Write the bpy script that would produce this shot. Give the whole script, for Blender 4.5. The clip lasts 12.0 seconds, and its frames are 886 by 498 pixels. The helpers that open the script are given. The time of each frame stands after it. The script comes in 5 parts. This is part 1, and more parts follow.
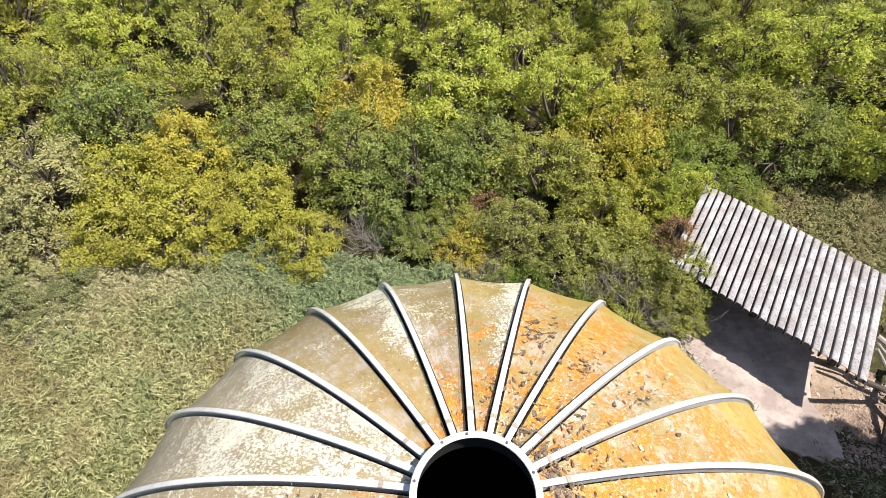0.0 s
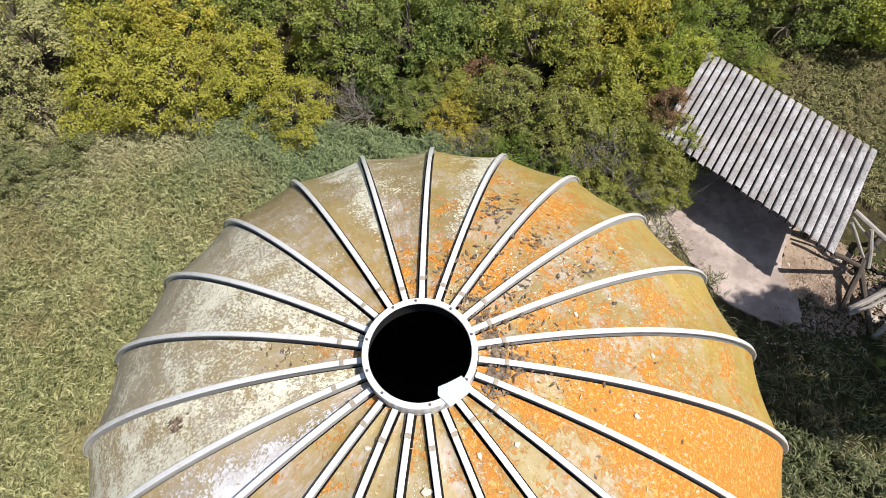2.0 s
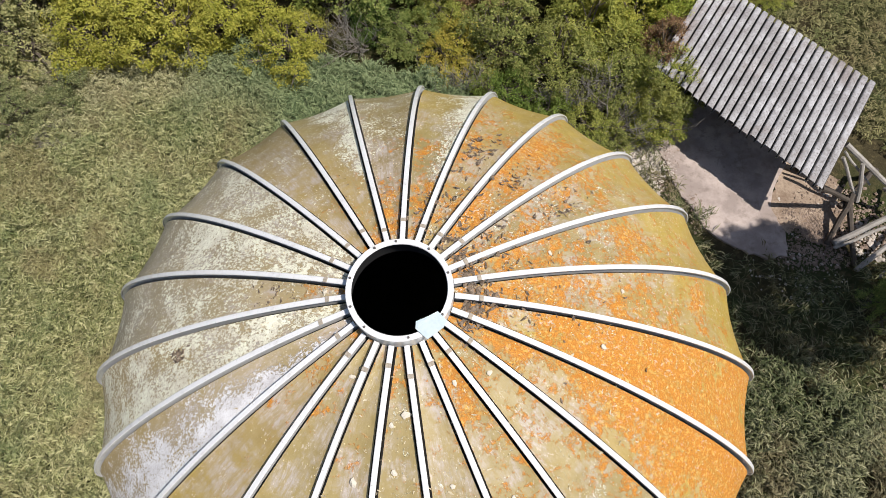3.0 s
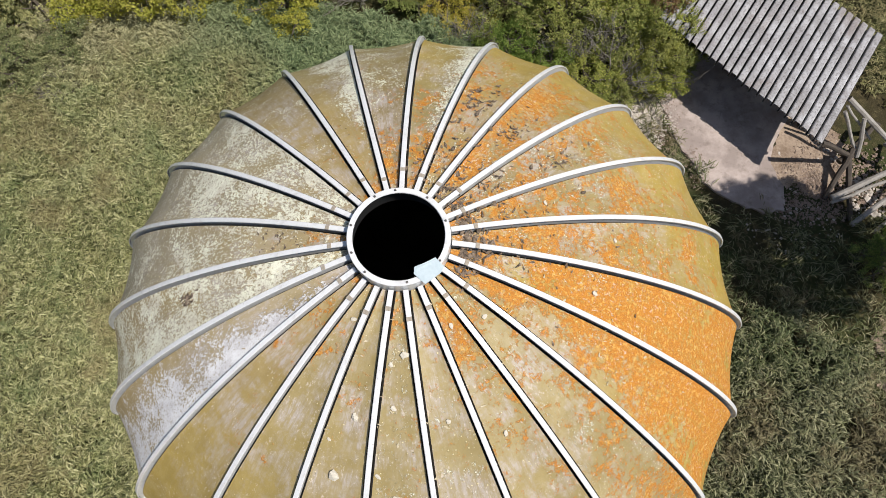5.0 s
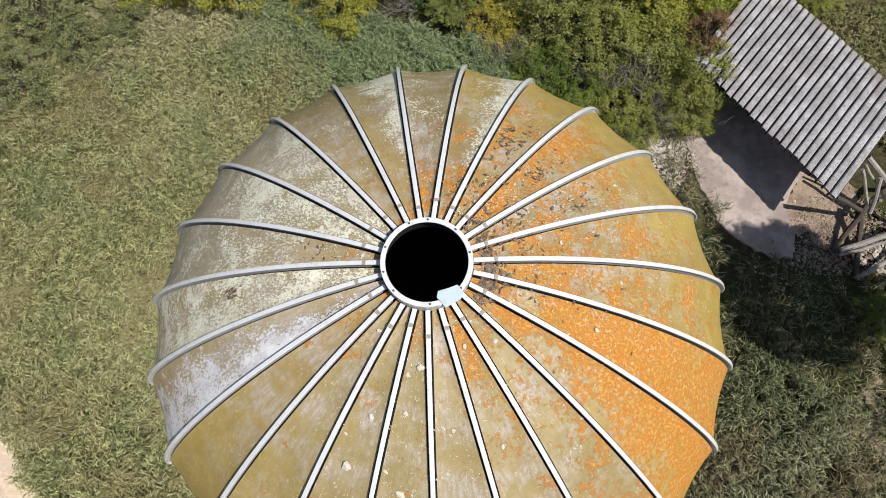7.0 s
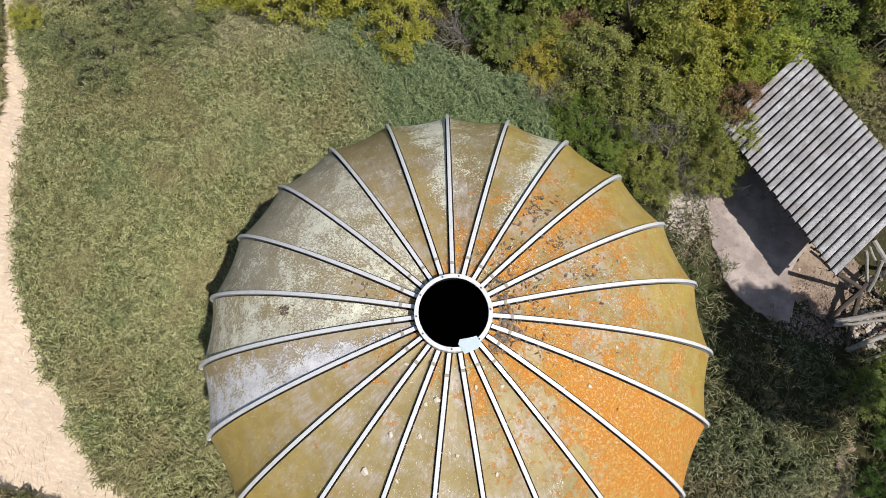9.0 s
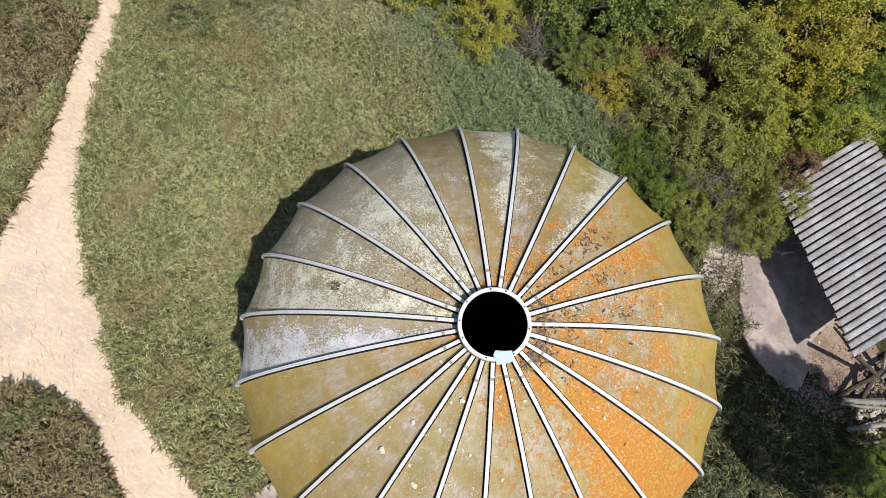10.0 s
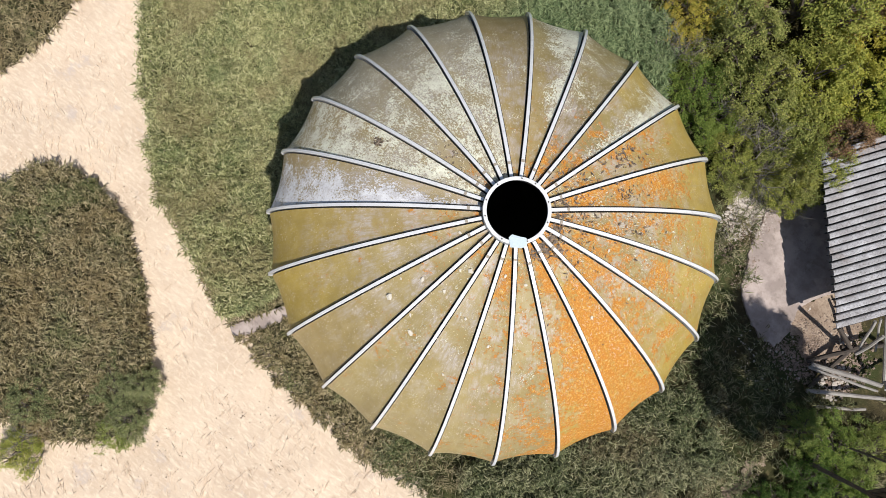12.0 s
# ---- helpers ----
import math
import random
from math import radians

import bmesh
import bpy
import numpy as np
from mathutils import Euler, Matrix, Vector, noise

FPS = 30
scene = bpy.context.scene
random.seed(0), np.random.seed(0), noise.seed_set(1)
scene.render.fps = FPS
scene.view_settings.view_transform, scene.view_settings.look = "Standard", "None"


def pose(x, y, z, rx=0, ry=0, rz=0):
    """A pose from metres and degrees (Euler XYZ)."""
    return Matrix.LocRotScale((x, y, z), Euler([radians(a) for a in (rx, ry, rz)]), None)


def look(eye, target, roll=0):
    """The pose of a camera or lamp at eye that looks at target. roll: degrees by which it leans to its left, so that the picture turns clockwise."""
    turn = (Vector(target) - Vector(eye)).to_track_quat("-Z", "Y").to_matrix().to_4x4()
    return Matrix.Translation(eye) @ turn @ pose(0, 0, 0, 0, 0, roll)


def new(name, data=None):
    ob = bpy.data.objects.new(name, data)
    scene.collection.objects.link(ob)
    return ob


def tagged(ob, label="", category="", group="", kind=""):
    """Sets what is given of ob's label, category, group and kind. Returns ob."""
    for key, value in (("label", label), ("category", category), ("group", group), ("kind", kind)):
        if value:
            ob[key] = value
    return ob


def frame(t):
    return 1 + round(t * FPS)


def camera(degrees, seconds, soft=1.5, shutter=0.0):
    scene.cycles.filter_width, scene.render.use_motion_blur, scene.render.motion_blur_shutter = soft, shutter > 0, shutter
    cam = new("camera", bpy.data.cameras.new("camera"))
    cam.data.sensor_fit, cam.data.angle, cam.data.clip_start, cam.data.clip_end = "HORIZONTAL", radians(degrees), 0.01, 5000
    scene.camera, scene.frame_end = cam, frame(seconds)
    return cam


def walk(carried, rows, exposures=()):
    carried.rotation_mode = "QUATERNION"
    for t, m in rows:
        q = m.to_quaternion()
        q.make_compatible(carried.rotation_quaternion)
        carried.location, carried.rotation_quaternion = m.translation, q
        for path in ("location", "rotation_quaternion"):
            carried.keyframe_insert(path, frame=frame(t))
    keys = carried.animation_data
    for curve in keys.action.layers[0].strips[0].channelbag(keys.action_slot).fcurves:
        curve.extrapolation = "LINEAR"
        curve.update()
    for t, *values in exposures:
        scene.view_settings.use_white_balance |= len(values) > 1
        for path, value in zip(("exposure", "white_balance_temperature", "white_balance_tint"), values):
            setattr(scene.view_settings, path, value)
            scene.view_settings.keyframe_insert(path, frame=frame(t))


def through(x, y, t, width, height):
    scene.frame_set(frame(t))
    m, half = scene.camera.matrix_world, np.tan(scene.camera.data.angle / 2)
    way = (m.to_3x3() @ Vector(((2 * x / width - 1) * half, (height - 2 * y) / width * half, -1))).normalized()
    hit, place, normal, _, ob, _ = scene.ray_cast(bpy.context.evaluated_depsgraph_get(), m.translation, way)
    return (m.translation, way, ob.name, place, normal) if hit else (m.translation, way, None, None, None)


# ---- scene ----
cam = camera(74.5, 12.0, soft=0.7)
SIZE = 1.35  # all lengths below are in units of the tank's plan; this brings them to metres
PATH = [
    (0, (-0.219, -1.408, 9.463), (-0.186, -0.040, 8.004), -1.02),
    (0.5, (-0.120, -1.425, 9.450), (-0.096, -0.142, 7.916), -1.11),
    (1, (-0.011, -1.459, 9.529), (0.000, -0.265, 7.925), -1.45),
    (1.5, (0.139, -1.499, 9.626), (0.131, -0.401, 7.955), -1.94),
    (2, (0.245, -1.490, 9.764), (0.220, -0.497, 8.028), -2.65),
    (2.5, (0.336, -1.511, 9.880), (0.302, -0.621, 8.090), -3.46),
    (3, (0.475, -1.529, 10.005), (0.423, -0.745, 8.166), -5.07),
    (3.5, (0.626, -1.565, 10.079), (0.559, -0.884, 8.200), -6.95),
    (5.5, (0.466, -1.664, 10.177), (0.398, -1.024, 8.283), -6.11),
    (6, (0.434, -1.675, 10.283), (0.353, -1.040, 8.388), -5.35),
    (6.5, (0.450, -1.616, 10.515), (0.348, -0.993, 8.617), -5.10),
    (8.5, (0.441, -1.266, 11.631), (0.290, -0.682, 9.724), -4.43),
    (9, (0.294, -1.177, 11.937), (0.120, -0.615, 10.025), -3.90),
    (9.5, (0.075, -1.123, 12.186), (-0.111, -0.576, 10.271), -1.44),
    (10, (-0.200, -1.165, 12.410), (-0.408, -0.675, 10.482), 2.54),
    (10.5, (-0.345, -1.239, 12.562), (-0.533, -0.850, 10.609), 5.89),
    (11, (-0.393, -1.319, 12.723), (-0.549, -1.021, 10.752), 9.75),
    (11.5, (-0.331, -1.390, 12.806), (-0.438, -1.170, 10.821), 12.95),
    (12, (-0.195, -1.495, 12.847), (-0.255, -1.348, 10.853), 17.08),
]
walk(cam, [(t, look(Vector(eye) * SIZE, Vector(target) * SIZE, roll)) for t, eye, target, roll in PATH],
     exposures=[(0.0, 0.92, 6600, 12), (1.0, 0.74, 6550, 12), (2.0, 0.49, 6500, 12), (3.0, 0.28, 6450, 12), (3.7, 0.18, 6400, 11), (5.5, 0.15, 6400, 11), (8.5, 0.13, 6320, 11), (12.0, 0.18, 6300, 11)])

# ---------------------------------------------------------------- light
SUN_AZ, SUN_EL = radians(-19.0), radians(61.0)
SUN_DIR = Vector((math.cos(SUN_AZ) * math.cos(SUN_EL), math.sin(SUN_AZ) * math.cos(SUN_EL), math.sin(SUN_EL)))
world = bpy.data.worlds.new("sky")
scene.world = world
world.use_nodes = True
wn = world.node_tree
wn.nodes.clear()
sky = wn.nodes.new("ShaderNodeTexSky")
sky.sky_type = "NISHITA"
sky.sun_disc = False
sky.sun_elevation = math.asin(SUN_DIR.z)
sky.sun_rotation = math.atan2(SUN_DIR.x, SUN_DIR.y)
bg = wn.nodes.new("ShaderNodeBackground")
bg.inputs[1].default_value = 0.072
wo = wn.nodes.new("ShaderNodeOutputWorld")
wn.links.new(sky.outputs[0], bg.inputs[0])
wn.links.new(bg.outputs[0], wo.inputs[0])
sun_data = bpy.data.lights.new("sun", "SUN")
sun_data.energy = 4.4
sun_data.angle = radians(0.6)
sun_data.color = (1.0, 0.955, 0.89)
sun = new("sun", sun_data)
sun.matrix_world = look(SUN_DIR * 40, (0, 0, 0))


# ---------------------------------------------------------------- node helpers
class Nodes:
    def __init__(self, name):
        self.mat = bpy.data.materials.new(name)
        self.mat.use_nodes = True
        self.tree = self.mat.node_tree
        self.tree.nodes.clear()
        self.out = self.tree.nodes.new("ShaderNodeOutputMaterial")

    def put(self, socket, value):
        if isinstance(value, bpy.types.NodeSocket):
            self.tree.links.new(value, socket)
        elif hasattr(value, "__len__") and len(value) == 3 and socket.type == "RGBA":
            socket.default_value = (*value, 1)
        else:
            socket.default_value = value

    def math(self, op, a, b=0.0, clamp=False):
        n = self.tree.nodes.new("ShaderNodeMath")
        n.operation, n.use_clamp = op, clamp
        self.put(n.inputs[0], a)
        self.put(n.inputs[1], b)
        return n.outputs[0]

    def mix(self, fac, a, b):
        n = self.tree.nodes.new("ShaderNodeMix")
        n.data_type = "RGBA"
        self.put(n.inputs[0], fac)
        self.put(n.inputs[6], a)
        self.put(n.inputs[7], b)
        return n.outputs[2]

    def step(self, value, low, high, a=0.0, b=1.0):
        n = self.tree.nodes.new("ShaderNodeMapRange")
        n.interpolation_type = "SMOOTHSTEP"
        self.put(n.inputs[0], value)
        self.put(n.inputs[1], low)
        self.put(n.inputs[2], high)
        self.put(n.inputs[3], a)
        self.put(n.inputs[4], b)
        return n.outputs[0]

    def noise(self, vector, scale, detail=4.0, rough=0.6, distortion=0.0):
        n = self.tree.nodes.new("ShaderNodeTexNoise")
        self.put(n.inputs["Vector"], vector)
        n.inputs["Scale"].default_value = scale
        n.inputs["Detail"].default_value = detail
        n.inputs["Roughness"].default_value = rough
        n.inputs["Distortion"].default_value = distortion
        return n.outputs[0]

    def voronoi(self, vector, scale, feature="F1", output=0):
        n = self.tree.nodes.new("ShaderNodeTexVoronoi")
        n.feature = feature
        self.put(n.inputs["Vector"], vector)
        n.inputs["Scale"].default_value = scale
        return n.outputs[output]

    def coords(self, kind="Object"):
        return self.tree.nodes.new("ShaderNodeTexCoord").outputs[kind]

    def place(self):
        n = self.tree.nodes.new("ShaderNodeVectorMath")
        n.operation = "SCALE"
        self.put(n.inputs[0], self.tree.nodes.new("ShaderNodeNewGeometry").outputs["Position"])
        n.inputs["Scale"].default_value = 1 / SIZE
        return n.outputs[0]

    def island(self):
        return self.tree.nodes.new("ShaderNodeNewGeometry").outputs["Random Per Island"]

    def random(self):
        return self.tree.nodes.new("ShaderNodeObjectInfo").outputs["Random"]

    def xyz(self, vector):
        n = self.tree.nodes.new("ShaderNodeSeparateXYZ")
        self.put(n.inputs[0], vector)
        return n.outputs

    def stretched(self, vector, scale=(1, 1, 1), shift=(0, 0, 0), turn=0.0):
        n = self.tree.nodes.new("ShaderNodeMapping")
        self.put(n.inputs[0], vector)
        n.inputs[1].default_value = shift
        n.inputs[2].default_value = (0, 0, turn)
        n.inputs[3].default_value = scale
        return n.outputs[0]

    def ramp(self, fac, stops):
        n = self.tree.nodes.new("ShaderNodeValToRGB")
        self.put(n.inputs[0], fac)
        el = n.color_ramp.elements
        while len(el) < len(stops):
            el.new(0.5)
        for e, (p, c) in zip(el, stops):
            e.position, e.color = p, (*c, 1)
        return n.outputs[0]

    def bump(self, height, strength=0.4, distance=0.01):
        n = self.tree.nodes.new("ShaderNodeBump")
        n.inputs["Strength"].default_value = strength
        n.inputs["Distance"].default_value = distance * SIZE
        self.put(n.inputs["Height"], height)
        return n.outputs[0]

    def surface(self, colour, rough=0.8, metal=0.0, normal=None, specular=0.4):
        n = self.tree.nodes.new("ShaderNodeBsdfPrincipled")
        self.put(n.inputs["Base Color"], colour)
        self.put(n.inputs["Roughness"], rough)
        self.put(n.inputs["Metallic"], metal)
        self.put(n.inputs["Specular IOR Level"], specular)
        if normal is not None:
            self.put(n.inputs["Normal"], normal)
        self.tree.links.new(n.outputs[0], self.out.inputs[0])
        return n

    def leafy(self, colour, through=0.3, rough=0.6):
        n = self.surface(colour, rough, specular=0.12)
        tr = self.tree.nodes.new("ShaderNodeBsdfTranslucent")
        self.put(tr.inputs[0], colour)
        m = self.tree.nodes.new("ShaderNodeMixShader")
        m.inputs[0].default_value = through
        self.tree.links.new(n.outputs[0], m.inputs[1])
        self.tree.links.new(tr.outputs[0], m.inputs[2])
        self.tree.links.new(m.outputs[0], self.out.inputs[0])
        return self.mat


# ---------------------------------------------------------------- materials
def panel_material(base, orange, white, fleck, lean=(0.0, 0.0), crust=(0.84, 0.765, 0.60)):
    """Weathered glass-fibre panel. base: colours near the crown and near the rim. orange, white: cover of
    lichen near the crown, half-way and near the rim. lean: how far each one keeps to one side of the panel."""
    n = Nodes("weathered_panel")
    co = n.coords()
    shift = n.tree.nodes.new("ShaderNodeVectorMath")
    shift.operation = "MULTIPLY_ADD"
    rnd = n.tree.nodes.new("ShaderNodeCombineXYZ")
    r = n.math("MULTIPLY", n.random(), 37.0)
    for i in range(3):
        n.put(rnd.inputs[i], r)
    n.put(shift.inputs[0], co)
    shift.inputs[1].default_value = (1, 1, 1)
    n.put(shift.inputs[2], rnd.outputs[0])
    v = shift.outputs[0]
    axes = n.xyz(co)
    along = n.math("DIVIDE", axes[0], 3.8)
    across = n.math("DIVIDE", axes[1], n.math("MULTIPLY", axes[0], 0.1375))

    def along_cover(c, side):
        up = n.math("ADD", n.step(along, 0.12, 0.55, c[0], c[1]), n.step(along, 0.55, 0.92, 0.0, c[2] - c[1]))
        return n.math("ADD", up, n.math("MULTIPLY", across, side)) if side else up

    big = n.noise(n.stretched(v, (0.5, 1, 0.5)), 2.2, 6, 0.7)
    mid = n.noise(v, 5.0, 5, 0.65)
    fine = n.noise(v, 26.0, 4, 0.7)
    grain = n.noise(v, 90.0, 3, 0.7)
    body = n.mix(n.step(n.math("ADD", along, n.math("MULTIPLY", mid, 0.3)), 0.50, 1.05), base[0], base[1])
    dark = n.mix(0.26, body, (0.10, 0.075, 0.035))
    pale = n.mix(0.22, body, (0.72, 0.66, 0.52))
    col = n.mix(n.step(big, 0.35, 0.66), dark, body)
    col = n.mix(n.step(mid, 0.42, 0.72, 0, 0.40), col, pale)
    streak = n.noise(n.stretched(v, (0.5, 7, 0.5)), 2.2, 4, 0.65)
    col = n.mix(n.step(streak, 0.54, 0.72, 0, 0.22), col, (0.40, 0.34, 0.25))
    col = n.mix(n.step(grain, 0.52, 0.70, 0, 0.30), col, dark)
    # lilac-grey film in soft patches
    film = n.math("MULTIPLY", n.math("MULTIPLY", n.step(n.noise(v, 2.6, 6, 0.72), 0.43, 0.62, 0, 0.80), n.step(n.noise(n.stretched(v, (0.4, 2.0, 0.4)), 14.0, 5, 0.75), 0.40, 0.60, 0.25, 1.0)), n.step(along, 1.0, 0.40))
    col = n.mix(film, col, n.mix(fine, (0.38, 0.33, 0.295), (0.58, 0.52, 0.49)))
    # orange lichen: a soft stain, thick granules in it, and pale lobes on top
    cover = along_cover(orange, lean[0])
    patch = n.math("ADD", n.math("ADD", n.math("MULTIPLY", n.noise(v, 2.4, 5, 0.7), 1.25), n.math("MULTIPLY", n.noise(v, 13.0, 4, 0.75), 0.55)), n.math("SUBTRACT", cover, 0.40))
    stain = n.step(patch, 0.88, 1.06)
    col = n.mix(n.math("MULTIPLY", stain, 0.78), col, n.mix(mid, (0.51, 0.265, 0.055), (0.61, 0.325, 0.070)))
    curl = n.noise(v, 28.0, 2, 0.6, 0.4)
    granule = n.step(n.math("ADD", n.noise(v, 18.0, 5, 0.76), n.math("MULTIPLY", patch, 0.44)), 0.86, 0.98)
    granule = n.math("MULTIPLY", granule, n.step(patch, 0.72, 0.92))
    col = n.mix(n.math("MULTIPLY", granule, 0.95), col, n.mix(n.step(grain, 0.4, 0.6), (0.40, 0.142, 0.017), (0.56, 0.236, 0.029)))
    lobe = n.math("MULTIPLY", n.step(n.math("ADD", curl, n.math("MULTIPLY", stain, 0.05)), 0.59, 0.69), n.step(patch, 0.82, 1.0, 0, 0.5))
    col = n.mix(lobe, col, (0.75, 0.48, 0.13))
    dust = n.math("MULTIPLY", n.step(n.noise(n.stretched(v, (0.6, 1.0, 0.6)), 36.0, 4, 0.72), 0.56, 0.66), n.step(n.noise(v, 3.3, 4, 0.65), 0.40, 0.62, 0.05, 0.60))
    col = n.mix(dust, col, (0.70, 0.61, 0.52))
    run = n.noise(n.stretched(v, (0.30, 9.0, 0.30)), 3.0, 4, 0.7)
    col = n.mix(n.step(run, 0.46, 0.32, 0, 0.35), col, dark)
    pits = n.math("MULTIPLY", n.step(n.noise(v, 38.0, 2, 0.6), 0.68, 0.72), n.step(patch, 0.75, 0.95, 0, 0.6))
    col = n.mix(pits, col, (0.16, 0.085, 0.03))
    # pale crust of small curled flecks, closing up where it is thick
    wcover = along_cover(white, lean[1])
    wpatch = n.math("ADD", n.math("ADD", n.math("MULTIPLY", n.noise(v, 2.8, 4, 0.68), 1.1), n.math("MULTIPLY", n.noise(v, 11.0, 3, 0.7), 0.4)), n.math("SUBTRACT", wcover, 0.25))
    speck = n.noise(n.stretched(v, (0.7, 1.1, 1.0)), 38.0, 5, 0.78, 0.4)
    wm = n.step(n.math("ADD", speck, n.math("MULTIPLY", wpatch, 0.46)), 0.955, 1.005)
    thick = n.step(wpatch, 1.18, 1.40, 0, 0.35)
    wm = n.math("MAXIMUM", wm, n.math("MULTIPLY", thick, n.step(fine, 0.42, 0.56)))
    col = n.mix(n.math("MULTIPLY", wm, 0.94), col, n.mix(n.step(n.math("ADD", n.math("MULTIPLY", grain, 0.5), n.math("MULTIPLY", mid, 0.5)), 0.36, 0.62), tuple(c * 0.72 for c in crust), tuple(min(0.86, c * 1.14) for c in crust)))
    # separate flecks
    cell = n.voronoi(v, 24.0)
    keep = n.step(n.noise(v, 4.4, 3, 0.6), 0.66 - 0.3 * fleck, 0.70 - 0.3 * fleck)
    fm = n.math("MULTIPLY", n.step(n.math("ADD", cell, n.math("MULTIPLY", fine, 0.4)), 0.36, 0.31), keep)
    col = n.mix(n.math("MULTIPLY", fm, 0.85), col, (0.76, 0.66, 0.38))
    h = n.math("ADD", n.math("MULTIPLY", grain, 0.4), n.math("ADD", n.math("MULTIPLY", granule, 0.8), n.math("ADD", n.math("MULTIPLY", fm, 1.2), n.math("ADD", lobe, wm))))
    n.surface(col, n.math("ADD", 0.52, n.math("MULTIPLY", stain, 0.3), True), 0, n.bump(h, 0.7, 0.007), 0.35)
    return n.mat


def metal_paint_material():
    n = Nodes("pale_grey_flange")
    v = n.coords()
    m = n.noise(v, 6.0, 5, 0.7)
    f = n.noise(v, 60.0, 4, 0.7)
    col = n.mix(n.step(m, 0.45, 0.75), (0.71, 0.71, 0.70), (0.58, 0.57, 0.55))
    col = n.mix(n.step(f, 0.60, 0.72, 0, 0.6), col, (0.33, 0.29, 0.22))
    n.surface(col, 0.27, 0.0, n.bump(f, 0.2, 0.003), 0.7)
    return n.mat


def plain_material(name, a, b, scale=8.0, rough=0.8, metal=0.0, bump=0.3, dist=0.01):
    n = Nodes(name)
    v = n.coords()
    f = n.math("ADD", n.math("MULTIPLY", n.noise(v, scale, 4, 0.65), 0.6), n.math("MULTIPLY", n.noise(v, scale * 7, 4, 0.7), 0.4))
    n.surface(n.mix(n.step(f, 0.3, 0.7), a, b), rough, metal, n.bump(f, bump, dist), 0.3)
    return n.mat


def ground_material():
    n = Nodes("soil_and_litter")
    v = n.place()
    a = n.noise(v, 0.5, 4, 0.6)
    b = n.noise(v, 7.0, 5, 0.7)
    f = n.noise(v, 45.0, 4, 0.75)
    col = n.mix(n.step(a, 0.4, 0.62), (0.055, 0.045, 0.022), (0.05, 0.06, 0.02))
    col = n.mix(n.step(b, 0.48, 0.7), col, (0.13, 0.105, 0.05))
    col = n.mix(n.step(f, 0.58, 0.72, 0, 0.7), col, (0.20, 0.16, 0.09))
    n.surface(col, 0.95, 0, n.bump(n.math("ADD", b, f), 0.7, 0.05), 0.15)
    return n.mat


def sand_material():
    n = Nodes("pale_straw_sand")
    v = n.place()
    a = n.noise(v, 0.8, 4, 0.6)
    s = n.noise(n.stretched(v, (3.0, 9.0, 1.0), turn=-0.9), 1.6, 6, 0.75, 0.6)
    f = n.noise(v, 30.0, 5, 0.75)
    col = n.mix(n.step(a, 0.35, 0.7), (0.65, 0.515, 0.375), (0.56, 0.435, 0.315))
    col = n.mix(n.step(s, 0.46, 0.70), col, (0.76, 0.64, 0.48))
    col = n.mix(n.step(s, 0.44, 0.34, 0, 0.4), col, (0.50, 0.36, 0.25))
    col = n.mix(n.step(f, 0.58, 0.75, 0, 0.55), col, (0.42, 0.31, 0.20))
    grey = n.noise(v, 1.6, 5, 0.7)
    col = n.mix(n.step(grey, 0.58, 0.70, 0, 0.5), col, (0.50, 0.435, 0.40))
    n.surface(col, 0.9, 0, n.bump(n.math("ADD", n.math("MULTIPLY", s, 0.6), f), 0.4, 0.02), 0.2)
    return n.mat


def concrete_material():
    n = Nodes("stained_concrete")
    v = n.place()
    a = n.noise(v, 1.7, 5, 0.65)
    f = n.noise(v, 38.0, 5, 0.75)
    col = n.mix(n.step(a, 0.38, 0.66), (0.30, 0.245, 0.215), (0.47, 0.39, 0.345))
    blot = n.noise(v, 6.0, 5, 0.75)
    col = n.mix(n.step(blot, 0.50, 0.68, 0, 0.55), col, (0.19, 0.15, 0.12))
    col = n.mix(n.step(f, 0.60, 0.74, 0, 0.6), col, (0.20, 0.17, 0.14))
    n.surface(col, 0.88, 0, n.bump(f, 0.35, 0.008), 0.25)
    return n.mat


def sheet_material():
    n = Nodes("weathered_corrugated_sheet")
    v = n.coords()
    a = n.noise(v, 2.4, 5, 0.65)
    s = n.noise(n.stretched(v, (9, 1.2, 1)), 2.0, 5, 0.7)
    f = n.noise(v, 32.0, 5, 0.8)
    col = n.mix(n.step(a, 0.4, 0.66), (0.31, 0.30, 0.30), (0.49, 0.485, 0.49))
    sheet = n.step(n.random(), 0.0, 1.0, 0.0, 0.22)
    col = n.mix(sheet, col, (0.22, 0.195, 0.18))
    col = n.mix(n.step(s, 0.5, 0.75, 0, 0.6), col, (0.20, 0.18, 0.165))
    brown = n.noise(v, 1.1, 5, 0.7)
    col = n.mix(n.step(brown, 0.50, 0.66, 0, 0.5), col, (0.24, 0.19, 0.165))
    col = n.mix(n.step(f, 0.50, 0.62, 0, 0.75), col, (0.13, 0.115, 0.105))
    col = n.mix(n.step(f, 0.44, 0.34, 0, 0.5), col, (0.52, 0.50, 0.48))
    n.surface(col, 0.85, 0, n.bump(f, 0.3, 0.006), 0.25)
    return n.mat


